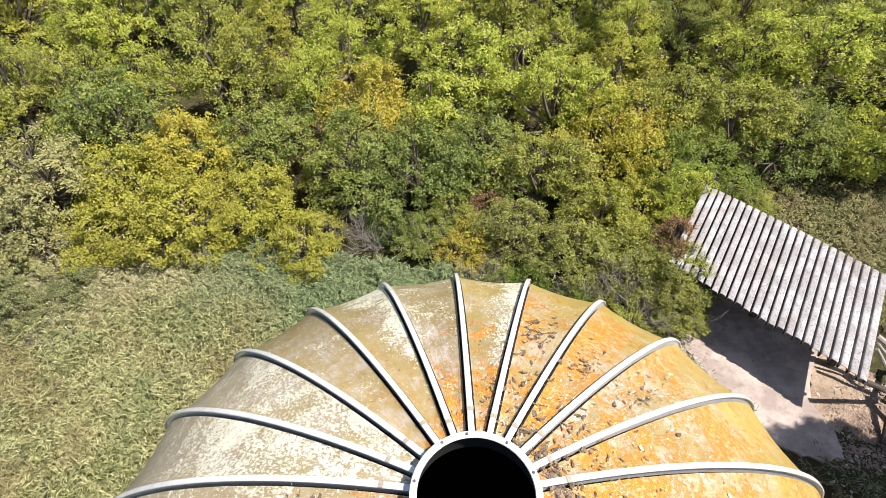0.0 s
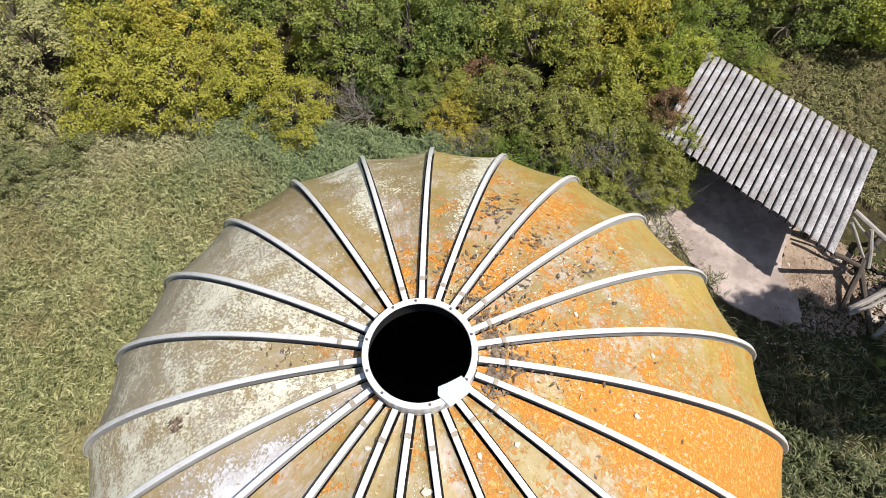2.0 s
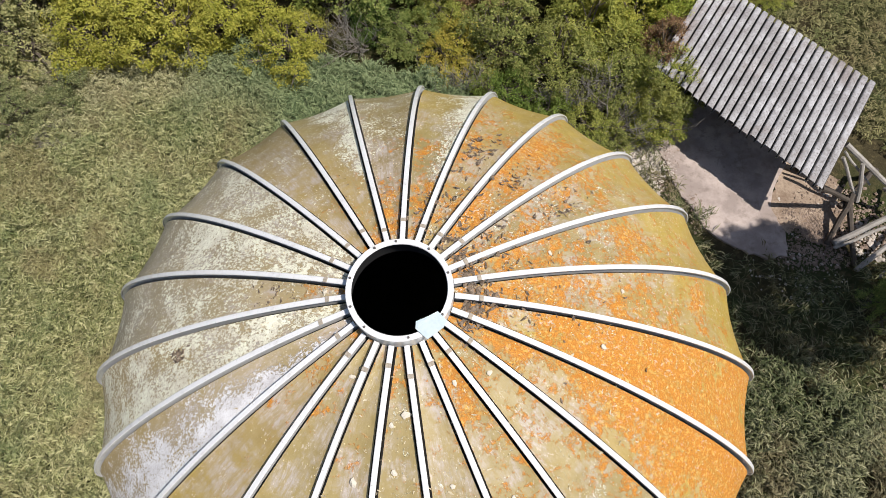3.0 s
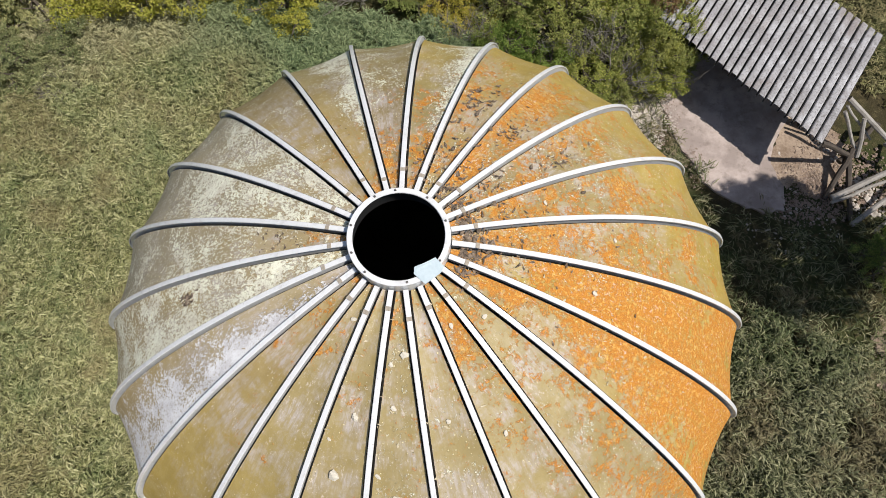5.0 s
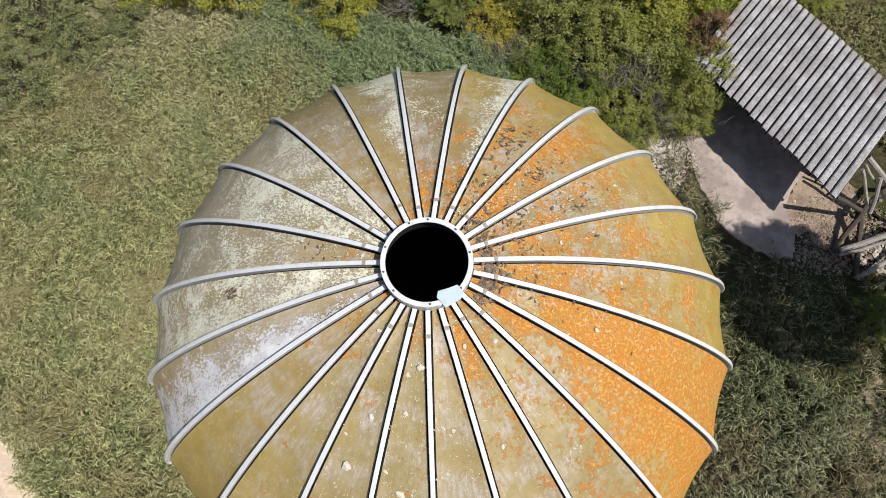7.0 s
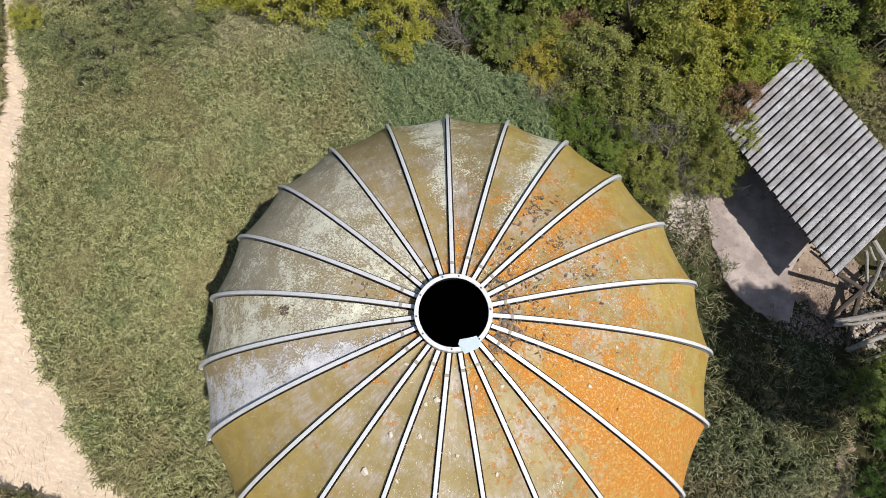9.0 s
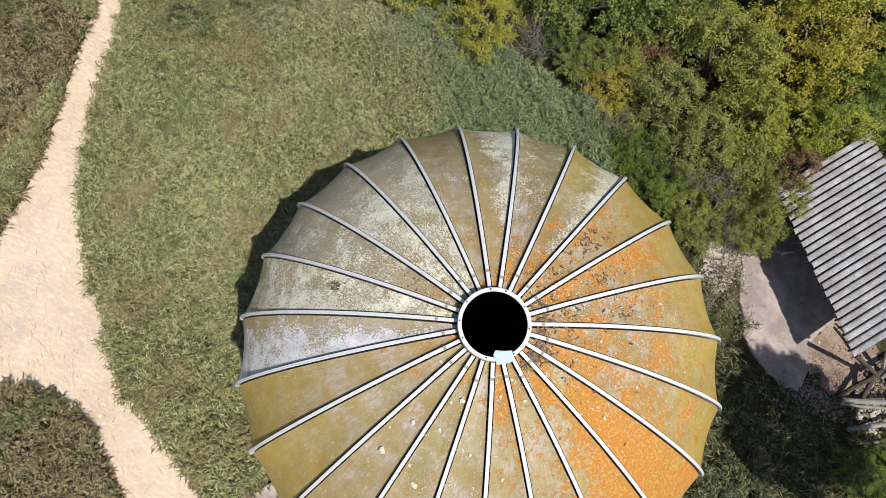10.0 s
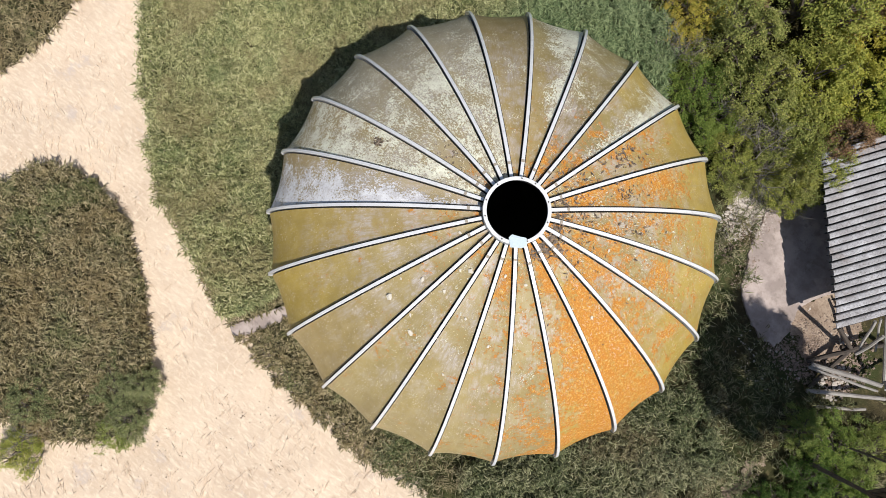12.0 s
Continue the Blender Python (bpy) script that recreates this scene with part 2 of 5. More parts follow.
def leaf_material(name, a, b, c, through=0.36, mingle=0.45):
    n = Nodes(name)
    r = n.island()
    a, b, c = [(q[0], q[1], q[2] * 1.5) for q in (a, b, c)]
    a, c = [tuple(0.9 * i + 0.1 * j for i, j in zip(q, b)) for q in (a, c)]
    col = n.ramp(r, [(0.0, a), (0.55, b), (0.9, c), (1.0, tuple(x * 0.6 for x in a))])
    if mingle:
        patch = n.noise(n.place(), 0.33, 3, 0.6)
        col = n.mix(n.step(patch, 0.44, 0.62, 0, mingle), col, n.mix(r, (0.28, 0.30, 0.042), (0.56, 0.535, 0.092)))
    big = n.noise(n.place(), 0.9, 3, 0.6)
    col = n.mix(n.step(big, 0.42, 0.7, 0, 0.45), col, c)
    return n.leafy(col, through)


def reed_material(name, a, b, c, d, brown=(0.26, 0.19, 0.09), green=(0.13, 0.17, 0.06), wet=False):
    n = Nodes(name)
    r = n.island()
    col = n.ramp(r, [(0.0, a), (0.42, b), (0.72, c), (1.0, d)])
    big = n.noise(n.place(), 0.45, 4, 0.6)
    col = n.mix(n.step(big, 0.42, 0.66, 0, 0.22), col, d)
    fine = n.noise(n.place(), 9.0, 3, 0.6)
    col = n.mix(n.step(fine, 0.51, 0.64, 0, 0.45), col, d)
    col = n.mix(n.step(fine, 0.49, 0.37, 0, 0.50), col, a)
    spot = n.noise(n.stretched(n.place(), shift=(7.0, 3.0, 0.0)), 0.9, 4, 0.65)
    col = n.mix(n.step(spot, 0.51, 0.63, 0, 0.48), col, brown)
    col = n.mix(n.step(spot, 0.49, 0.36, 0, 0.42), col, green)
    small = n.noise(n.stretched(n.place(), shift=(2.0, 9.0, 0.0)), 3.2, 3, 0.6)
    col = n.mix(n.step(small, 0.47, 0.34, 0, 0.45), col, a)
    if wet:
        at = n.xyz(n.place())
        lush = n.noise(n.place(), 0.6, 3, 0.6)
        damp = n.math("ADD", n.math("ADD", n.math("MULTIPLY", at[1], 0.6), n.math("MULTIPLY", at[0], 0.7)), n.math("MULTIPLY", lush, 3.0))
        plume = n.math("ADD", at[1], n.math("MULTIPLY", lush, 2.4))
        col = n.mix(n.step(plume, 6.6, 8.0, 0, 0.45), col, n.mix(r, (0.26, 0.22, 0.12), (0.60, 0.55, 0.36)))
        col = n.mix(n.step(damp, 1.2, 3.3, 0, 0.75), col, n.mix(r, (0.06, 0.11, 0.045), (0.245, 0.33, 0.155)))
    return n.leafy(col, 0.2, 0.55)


FLANGE = metal_paint_material()
SOIL = ground_material()
SAND = sand_material()
CONCRETE = concrete_material()
SHEET = sheet_material()
WALL = plain_material("grey_rendered_wall", (0.27, 0.25, 0.22), (0.36, 0.33, 0.29), 3.0)
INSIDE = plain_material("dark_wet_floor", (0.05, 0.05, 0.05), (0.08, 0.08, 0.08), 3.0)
JOINT_SHADE = plain_material("black_grime_in_the_joints", (0.016, 0.014, 0.011), (0.045, 0.038, 0.028), 12.0)
HOLE_SHADE = plain_material("black_collar", (0.012, 0.012, 0.012), (0.02, 0.02, 0.02), 3.0)
WOOD = plain_material("silvered_timber", (0.24, 0.215, 0.185), (0.40, 0.37, 0.33), 6.0)
TROUGH_SHADE = plain_material("dirt_in_the_troughs", (0.020, 0.017, 0.014), (0.07, 0.06, 0.05), 12.0)
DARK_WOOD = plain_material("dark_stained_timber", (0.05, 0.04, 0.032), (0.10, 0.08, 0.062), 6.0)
BARK = plain_material("grey_brown_bark", (0.085, 0.068, 0.05), (0.17, 0.14, 0.11), 14.0)
DEAD = plain_material("bleached_dead_twig", (0.13, 0.115, 0.095), (0.32, 0.29, 0.25), 14.0)
STONE = plain_material("pale_stone", (0.50, 0.45, 0.36), (0.70, 0.65, 0.54), 20.0)
PALE_GRIT = plain_material("pale_grit", (0.34, 0.29, 0.24), (0.62, 0.56, 0.49), 9.0)
EARTH = plain_material("reddish_earth", (0.15, 0.105, 0.075), (0.36, 0.275, 0.215), 6.0)
TAN_EARTH = plain_material("dry_tan_earth", (0.17, 0.115, 0.078), (0.42, 0.33, 0.245), 3.2, 0.92, 0.0, 0.6, 0.02)
CHIP = plain_material("lichen_chip", (0.40, 0.33, 0.20), (0.66, 0.58, 0.42), 20.0)
MOSS = plain_material("dry_dark_moss", (0.014, 0.011, 0.008), (0.33, 0.25, 0.18), 24.0)
BOLT = plain_material("dull_steel_bolt", (0.10, 0.095, 0.09), (0.2, 0.18, 0.16), 30.0, 0.5, 0.5)
CLIP = plain_material("stained_splice_plate", (0.26, 0.22, 0.17), (0.42, 0.37, 0.30), 30.0)
PLATE = plain_material("bluish_white_sheet_metal", (0.42, 0.51, 0.54), (0.52, 0.60, 0.62), 5.0, 0.4)


# ---------------------------------------------------------------- mesh helpers
def mesh_ob(name, verts, faces, material, parent=None, label="", smooth=False):
    me = bpy.data.meshes.new(name)
    me.from_pydata([tuple(p) for p in verts], [], [tuple(f) for f in faces])
    me.materials.append(material)
    if smooth:
        me.polygons.foreach_set("use_smooth", [True] * len(me.polygons))
    me.update()
    ob = new(name, me)
    if parent is not None:
        ob.parent = parent
    if label:
        ob["label"] = label
    return ob


def part(name, bm, material, parent=None, label="", smooth=False):
    me = bpy.data.meshes.new(name)
    bm.to_mesh(me)
    bm.free()
    me.materials.append(material)
    if smooth:
        me.polygons.foreach_set("use_smooth", [True] * len(me.polygons))
    ob = new(name, me)
    if parent is not None:
        ob.parent = parent
    if label:
        ob["label"] = label
    return ob


def share(ob, name=None):
    """Another object on the same mesh, under the same parent."""
    o = new(name or ob.name.split(".")[0], ob.data)
    o.parent = ob.parent
    return o


def box(bm, m, sx, sy, sz, bevel=0.0):
    made = bmesh.ops.create_cube(bm, size=1.0, matrix=m @ Matrix.Diagonal((sx, sy, sz, 1)))
    if bevel:
        edges = list({e for v in made["verts"] for e in v.link_edges})
        bmesh.ops.bevel(bm, geom=edges, offset=bevel, segments=1, affect="EDGES")


def tube(points, radii, sides=6):
    """Verts and faces of a tapered tube through points."""
    verts, faces = [], []
    pts = [Vector(p) for p in points]
    for i, p in enumerate(pts):
        d = (pts[min(i + 1, len(pts) - 1)] - pts[max(i - 1, 0)]).normalized()
        a = d.orthogonal().normalized()
        b = d.cross(a)
        for k in range(sides):
            w = 2 * math.pi * k / sides
            verts.append(p + (a * math.cos(w) + b * math.sin(w)) * radii[i])
    for i in range(len(pts) - 1):
        for k in range(sides):
            k2 = (k + 1) % sides
            faces.append((i * sides + k, i * sides + k2, (i + 1) * sides + k2, (i + 1) * sides + k))
    faces.append(tuple(range(sides))[::-1])
    faces.append(tuple(range((len(pts) - 1) * sides, len(pts) * sides)))
    return verts, faces


def join(lists):
    verts, faces = [], []
    for v, f in lists:
        o = len(verts)
        verts += list(v)
        faces += [tuple(i + o for i in q) for q in f]
    return verts, faces


# ---------------------------------------------------------------- ground
def terrain(x, y):
    """Height of the nearly level ground round the tank."""
    return -0.10 + 0.025 * math.sin(0.7 * x + 0.4) * math.sin(0.6 * y) + 0.012 * math.sin(1.9 * x - 1.3 * y)


def terrain_np(x, y):
    return -0.10 + 0.025 * np.sin(0.7 * x + 0.4) * np.sin(0.6 * y) + 0.012 * np.sin(1.9 * x - 1.3 * y)


def inside(poly, x, y):
    """Even-odd test of arrays of points against a polygon."""
    res = np.zeros(np.shape(x), bool)
    for (x0, y0), (x1, y1) in zip(poly, poly[1:] + poly[:1]):
        if y0 == y1:
            continue
        cross = ((y0 > y) != (y1 > y)) & (x < (x1 - x0) * (y - y0) / (y1 - y0) + x0)
        res ^= cross
    return res


def build_ground():
    near = np.arange(-30, 30.01, 0.5)
    far = np.array([35, 45, 60, 90, 150, 300, 700, 2000.0])
    axis = np.concatenate([-far[::-1], near, far])
    n = len(axis)
    X, Y = np.meshgrid(axis, axis)
    Z = terrain_np(X, Y)
    verts = np.stack([X, Y, Z], -1).reshape(-1, 3)
    faces = [(j * n + i, j * n + i + 1, (j + 1) * n + i + 1, (j + 1) * n + i) for j in range(n - 1) for i in range(n - 1)]
    ob = mesh_ob("ground", verts.tolist(), faces, SOIL, smooth=True)
    tagged(ob, "brown soil with dry plant litter under reeds", "ground", kind="structure")


TRACK = [(-13.2, 7.60), (-12.05, 5.31), (-11.30, 4.20), (-10.81, 3.30), (-10.62, 2.44), (-10.29, 1.48), (-9.95, 0.67), (-9.38, -0.43), (-8.71, -1.30), (-7.85, -2.16), (-6.84, -3.02), (-5.93, -3.64),
         (-4.93, -4.09), (-4.02, -4.43), (-3.25, -4.65), (-2.54, -4.79), (-1.37, -4.95), (-0.44, -5.01), (0.44, -5.07), (1.17, -5.05), (1.96, -4.90), (3.2, -5.3), (6.0, -7.4),
         (6.0, -15.0), (-16.5, -15.0), (-16.5, -5.6), (-12.0, -4.8), (-10.7, -3.9), (-10.45, -3.0), (-10.42, -2.0), (-10.55, -1.2), (-10.75, -0.15), (-11.03, 0.82), (-11.37, 1.9), (-11.66, 2.8), (-11.95, 3.7), (-12.75, 5.6), (-14.0, 8.0)]
ISLAND = [(-8.85, -5.4), (-8.7, -4.9), (-8.4, -4.5), (-7.8, -4.28), (-7.1, -4.28), (-6.55, -4.4), (-6.0, -4.67), (-5.45, -5.0), (-4.93, -5.41), (-4.43, -5.91), (-3.95, -6.35), (-3.5, -6.75),
          (-3.3, -7.11), (-3.26, -7.61), (-3.54, -8.15), (-4.2, -8.8), (-4.9, -9.1), (-5.6, -9.3), (-7.0, -9.3), (-8.6, -8.3), (-9.2, -6.8)]


def wobble(x, y):
    return 0.05 * np.sin(x * 2.1 + y * 1.3) + 0.035 * np.sin(y * 4.3 - x * 2.2) + 0.02 * np.sin(9.1 * x + 4.0 * y)


def build_track():
    step = 0.09
    xs, ys = np.arange(-18, 6.6, step), np.arange(-16, 9.1, step)
    X, Y = np.meshgrid(xs, ys)
    ok = np.zeros(X.shape, bool)
    hole = np.ones(X.shape, bool)
    for k in range(8):
        dx, dy = 0.14 * math.cos(k * math.pi / 4), 0.14 * math.sin(k * math.pi / 4)
        ok |= inside(TRACK, X + dx, Y + dy)
        hole &= inside(ISLAND, X + dx, Y + dy)
    ok &= ~hole
    grid = {}
    verts, faces = [], []

    def vert(i, j):
        if (i, j) not in grid:
            x, y = xs[0] + i * step, ys[0] + j * step
            grid[i, j] = len(verts)
            verts.append((x, y, terrain(x, y) + 0.02 + 0.02 * noise.noise(Vector((x * 1.5, y * 1.5, 0)))))
        return grid[i, j]

    for j in range(len(ys) - 1):
        for i in range(len(xs) - 1):
            if ok[j, i]:
                faces.append((vert(i, j), vert(i + 1, j), vert(i + 1, j + 1), vert(i, j + 1)))
    ob = mesh_ob("path", verts, faces, SAND, smooth=True)
    tagged(ob, "pale sandy track strewn with trampled straw", "path", kind="structure")


build_ground()
build_track()

# ---------------------------------------------------------------- domed tank
RIM_Z, RIM_R, COUNT, RIB0 = 3.05, 3.8, 23, 136.15
STEP = 2 * math.pi / COUNT
RING_R = 0.432


def profile(s):
    s = min(max(s, 0.0), 1.0)
    return RIM_Z + 2.487 * max(1 - s ** 1.784, 0.0) ** 0.699


def slope_frame(s):
    """Outward tangent and normal of the dome's profile in the x-z plane."""
    a, b = max(s - 0.01, 0.05), min(s + 0.01, 1.0)
    t = Vector(((b - a) * RIM_R, 0, profile(b) - profile(a))).normalized()
    return t, Vector((-t.z, 0, t.x))


def panel_mesh():
    """One gore between two ribs, centred on +x: a sagging sheet whose edges turn down beside the ribs, with a lip at the rim."""
    rows, cols = 30, 10
    top = []
    for i in range(rows + 1):
        s = 0.1158 + (0.988 - 0.1158) * (1 - (1 - i / rows) ** 1.7)
        rho, z = s * RIM_R, profile(s)
        half = STEP / 2
        sag = 0.012 + 0.032 * s ** 4
        side = rho * math.sin(half)
        for j in range(cols + 1):
            u = max(-1.0, min(1.0, -1 + 2 * (j - 1) / (cols - 2)))
            edge = j in (0, cols)
            x = rho * math.cos(half)
            y = u * (side - 0.007) if edge else u * (side - 0.040)
            t, nrm = slope_frame(s)
            d = -0.085 if edge else -sag * (1 - u * u)
            top.append(Vector((x + nrm.x * d, y, z + nrm.z * d)))
    for j in range(cols + 1):
        p = top[rows * (cols + 1) + j]
        top.append(p + Vector((0.012, 0, -0.09)))
    w, R2 = cols + 1, rows + 2
    low = [p - Vector((0.008 if i // w > rows - 3 else 0.0, 0, 0.014)) for i, p in enumerate(top)]
    verts = top + low
    o = len(top)
    faces = []
    for i in range(R2 - 1):
        for j in range(cols):
            a, b, c, d = i * w + j, i * w + j + 1, (i + 1) * w + j + 1, (i + 1) * w + j
            faces.append((a, d, c, b))
            faces.append((o + a, o + b, o + c, o + d))
    for i in range(R2 - 1):
        a, b = i * w, (i + 1) * w
        faces.append((a, o + a, o + b, b))
        a, b = i * w + cols, (i + 1) * w + cols
        faces.append((a, b, o + b, o + a))
    for j in range(cols):
        faces.append((j, j + 1, o + j + 1, o + j))
        a = (R2 - 1) * w + j
        faces.append((a, o + a, o + a + 1, a + 1))
    return verts, faces


def rib_mesh(width, height, s0, hook=True, lift=0.0):
    """A raised flange along a meridian in the x-z plane, bent down at the rim."""
    path = []
    for i in range(41):
        s = s0 + (1.0 - s0) * (1 - (1 - i / 40) ** 1.7)
        t, nrm = slope_frame(s)
        path.append((Vector((s * RIM_R, 0, profile(s))), nrm))
    if hook:
        e, nrm = path[-1]
        for k in range(1, 6):
            a = k / 5
            nn = nrm.lerp(Vector((1, 0, 0.05)), a).normalized() * (1 - 0.45 * a)
            path.append((e + Vector((-0.02 * a, 0, -0.10 * a)), nn))
    prof = [(-0.2, -1.2), (-0.2, 0.66), (-0.5, 0.74), (-0.5, 0.90), (-0.40, 1.0), (0.40, 1.0), (0.5, 0.90), (0.5, 0.74), (0.2, 0.66), (0.2, -1.3)]
    verts, faces = [], []
    for p, nrm in path:
        for u, h in prof:
            verts.append(p + Vector((0, u * width, 0)) + nrm * (h * height + lift))
    m = len(prof)
    for i in range(len(path) - 1):
        for k in range(m):
            k2 = (k + 1) % m
            faces.append((i * m + k, (i + 1) * m + k, (i + 1) * m + k2, i * m + k2))
    faces.append(tuple(range(m)))
    faces.append(tuple(range((len(path) - 1) * m, len(path) * m))[::-1])
    return verts, faces


# base colours (crown, rim), cover of orange, cover of pale crust, flecks, leaning of both
TAN, OLIVE, YELLOW, BROWN, GREY = (0.355, 0.274, 0.112), (0.31, 0.245, 0.095), (0.425, 0.30, 0.058), (0.285, 0.210, 0.084), (0.375, 0.325, 0.225)
DULL = (0.37, 0.272, 0.105)
PALE = (0.395, 0.31, 0.158)
LILAC = (0.78, 0.75, 0.75)
PANELS = [
    ((DULL, BROWN), (0.38, 0.05, 0.0), (0.1, 0.28, 0.15), 0.35, (0.0, 0.0)),
    ((DULL, OLIVE), (0.44, 0.1, 0.0), (0.1, 0.40, 0.60), 0.5, (0.0, -0.34)),
    ((BROWN, OLIVE), (0.46, 0.15, 0.0), (0.1, 0.38, 0.34), 0.8, (0.0, 0.05)),
    ((OLIVE, YELLOW), (0.50, 0.25, 0.0), (0.15, 0.34, 0.48), 0.5, (0.0, -0.32)),
    ((DULL, YELLOW), (0.44, 0.37, 0.12), (0.3, 0.25, 0.0), 0.3, (0.06, 0.0)),
    ((DULL, YELLOW), (0.48, 0.48, 0.12), (0.3, 0.2, 0.0), 0.3, (0.12, 0.0)),
    ((TAN, YELLOW), (0.48, 0.36, 0.24), (0.3, 0.3, 0.1), 0.3, (0.0, 0.0)),
    ((TAN, YELLOW), (0.54, 0.40, 0.24), (0.3, 0.25, 0.0), 0.4, (0.0, 0.0)),
    ((DULL, YELLOW), (0.50, 0.44, 0.32), (0.3, 0.2, 0.0), 0.5, (0.0, 0.0)),
    ((YELLOW, YELLOW), (0.50, 0.62, 0.58), (0.2, 0.2, 0.0), 0.5, (0.04, 0.0)),
    ((DULL, YELLOW), (0.42, 0.44, 0.58), (0.2, 0.2, 0.0), 0.5, (0.14, 0.0)),
    ((TAN, TAN), (0.38, 0.34, 0.42), (0.2, 0.2, 0.0), 0.5, (0.10, 0.0)),
    ((TAN, TAN), (0.40, 0.30, 0.28), (0.2, 0.15, 0.0), 0.5, (0.05, 0.0)),
    ((TAN, TAN), (0.32, 0.20, 0.15), (0.2, 0.2, 0.1), 0.5, (0.0, 0.0)),
    ((TAN, TAN), (0.34, 0.22, 0.1), (0.25, 0.2, 0.0), 0.6, (0.0, 0.0)),
    ((TAN, DULL), (0.32, 0.18, 0.1), (0.2, 0.1, 0.0), 0.4, (0.0, 0.0)),
    ((TAN, YELLOW), (0.32, 0.16, 0.1), (0.1, 0.0, 0.0), 0.3, (0.0, 0.0)),
    ((DULL, YELLOW), (0.32, 0.12, 0.1), (0.1, 0.0, 0.0), 0.15, (0.0, 0.0)),
    ((PALE, DULL), (0.25, 0.0, 0.0), (0.44, 0.56, 0.57), 0.2, (0.0, 0.28), LILAC),
    ((PALE, DULL), (0.15, 0.0, 0.0), (0.52, 0.58, 0.56), 0.6, (0.0, 0.06)),
    ((PALE, GREY), (0.3, 0.1, 0.0), (0.40, 0.44, 0.38), 0.7, (0.0, 0.0)),
    ((PALE, GREY), (0.15, 0.0, 0.0), (0.56, 0.56, 0.24), 0.7, (0.0, -0.06)),
    ((PALE, GREY), (0.25, 0.1, 0.0), (0.54, 0.52, 0.24), 0.7, (0.0, -0.10)),
]


def build_tank():
    tank = new("domed_tank")
    tagged(tank, "round tank with a weathered ribbed dome and open crown", "tank")
    # wall with thickness
    bm = bmesh.new()
    rings = [(3.60, -0.4), (3.60, RIM_Z - 0.10), (3.42, RIM_Z - 0.10), (3.42, -0.3)]
    loops = [[bm.verts.new((r * math.cos(2 * math.pi * i / 69), r * math.sin(2 * math.pi * i / 69), z)) for i in range(69)] for r, z in rings]
    for a, b in zip(loops, loops[1:] + loops[:1]):
        for i in range(69):
            bm.faces.new((a[i], a[(i + 1) % 69], b[(i + 1) % 69], b[i]))
    bmesh.ops.recalc_face_normals(bm, faces=bm.faces)
    part("wall", bm, WALL, tank)
    # floor that closes the tank, its colour carrying the darkness inside
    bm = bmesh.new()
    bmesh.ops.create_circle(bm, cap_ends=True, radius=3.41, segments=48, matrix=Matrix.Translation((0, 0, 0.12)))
    part("tank_floor", bm, INSIDE, tank, "tank bottom coloured dark for the gloom inside")
    # ribs first, then the panels between them
    rib = mesh_ob("rib", *rib_mesh(0.046, 0.050, 0.1140, lift=0.002), FLANGE, tank, "pale grey raised flange")
    pv, pf = panel_mesh()
    panel = mesh_ob("panel", pv, pf, FLANGE, tank, smooth=False)
    panel.data.materials.append(JOINT_SHADE)
    # turned-down edge strips are coloured black for the shade beside the ribs
    for k in range(0, 2 * 31 * 10, 2):
        if (k // 2) % 10 in (0, 9):
            panel.data.polygons[k].material_index = 1
    bm = bmesh.new()
    box(bm, Matrix.Identity(4), 0.036, 0.049, 0.010, 0.003)
    clip = part("splice_plate", bm, CLIP, tank, "small grey splice plate on a flange")
    for k in range(COUNT):
        a = radians(RIB0) - k * STEP
        turn = Matrix.Rotation(a, 4, "Z")
        r = rib if k == 0 else share(rib)
        p = panel if k == 0 else share(panel)
        c = clip if k == 0 else share(clip)
        c.parent = r
        r.matrix_basis = turn
        p.matrix_basis = Matrix.Rotation(a - STEP / 2, 4, "Z")
        p.material_slots[0].link = "OBJECT"
        p.material_slots[0].material = panel_material(*PANELS[k])
        sp = 0.165 + 0.012 * math.sin(k * 2.4)
        t, nrm = slope_frame(sp)
        c.matrix_basis = Matrix.Translation(Vector((sp * RIM_R, 0, profile(sp))) + nrm * 0.053) @ Matrix.Rotation(math.atan2(-t.z, t.x), 4, "Y")
    # crown ring
    bm = bmesh.new()
    zc = profile(0.1155)
    sect = [(0.385, 0.136), (0.383, 0.142), (0.387, 0.150), (0.428, 0.150), (RING_R, 0.146), (RING_R, -0.020), (RING_R - 0.006, -0.020), (RING_R - 0.006, 0.136)]
    loops = [[bm.verts.new((r * math.cos(2 * math.pi * i / 92), r * math.sin(2 * math.pi * i / 92), zc + z)) for i in range(92)] for r, z in sect]
    for a, b in zip(loops, loops[1:] + loops[:1]):
        for i in range(92):
            bm.faces.new((a[i], a[(i + 1) % 92], b[(i + 1) % 92], b[i]))
    bmesh.ops.recalc_face_normals(bm, faces=bm.faces)
    ring = part("crown_ring", bm, FLANGE, tank, "pale grey crown ring round the open hole")
    # extra band under the ring, black to give the hole its inner shade
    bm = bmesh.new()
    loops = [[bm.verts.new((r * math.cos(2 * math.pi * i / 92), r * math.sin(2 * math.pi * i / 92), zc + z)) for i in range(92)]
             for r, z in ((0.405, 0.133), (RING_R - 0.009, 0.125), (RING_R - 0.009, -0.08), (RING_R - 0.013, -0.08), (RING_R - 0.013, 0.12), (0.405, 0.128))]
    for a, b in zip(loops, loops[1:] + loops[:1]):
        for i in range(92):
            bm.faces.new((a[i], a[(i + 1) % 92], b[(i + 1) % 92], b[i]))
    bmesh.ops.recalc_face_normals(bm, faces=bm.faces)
    part("liner", bm, HOLE_SHADE, ring, "added black band standing in for shade under the crown ring")
    bm = bmesh.new()
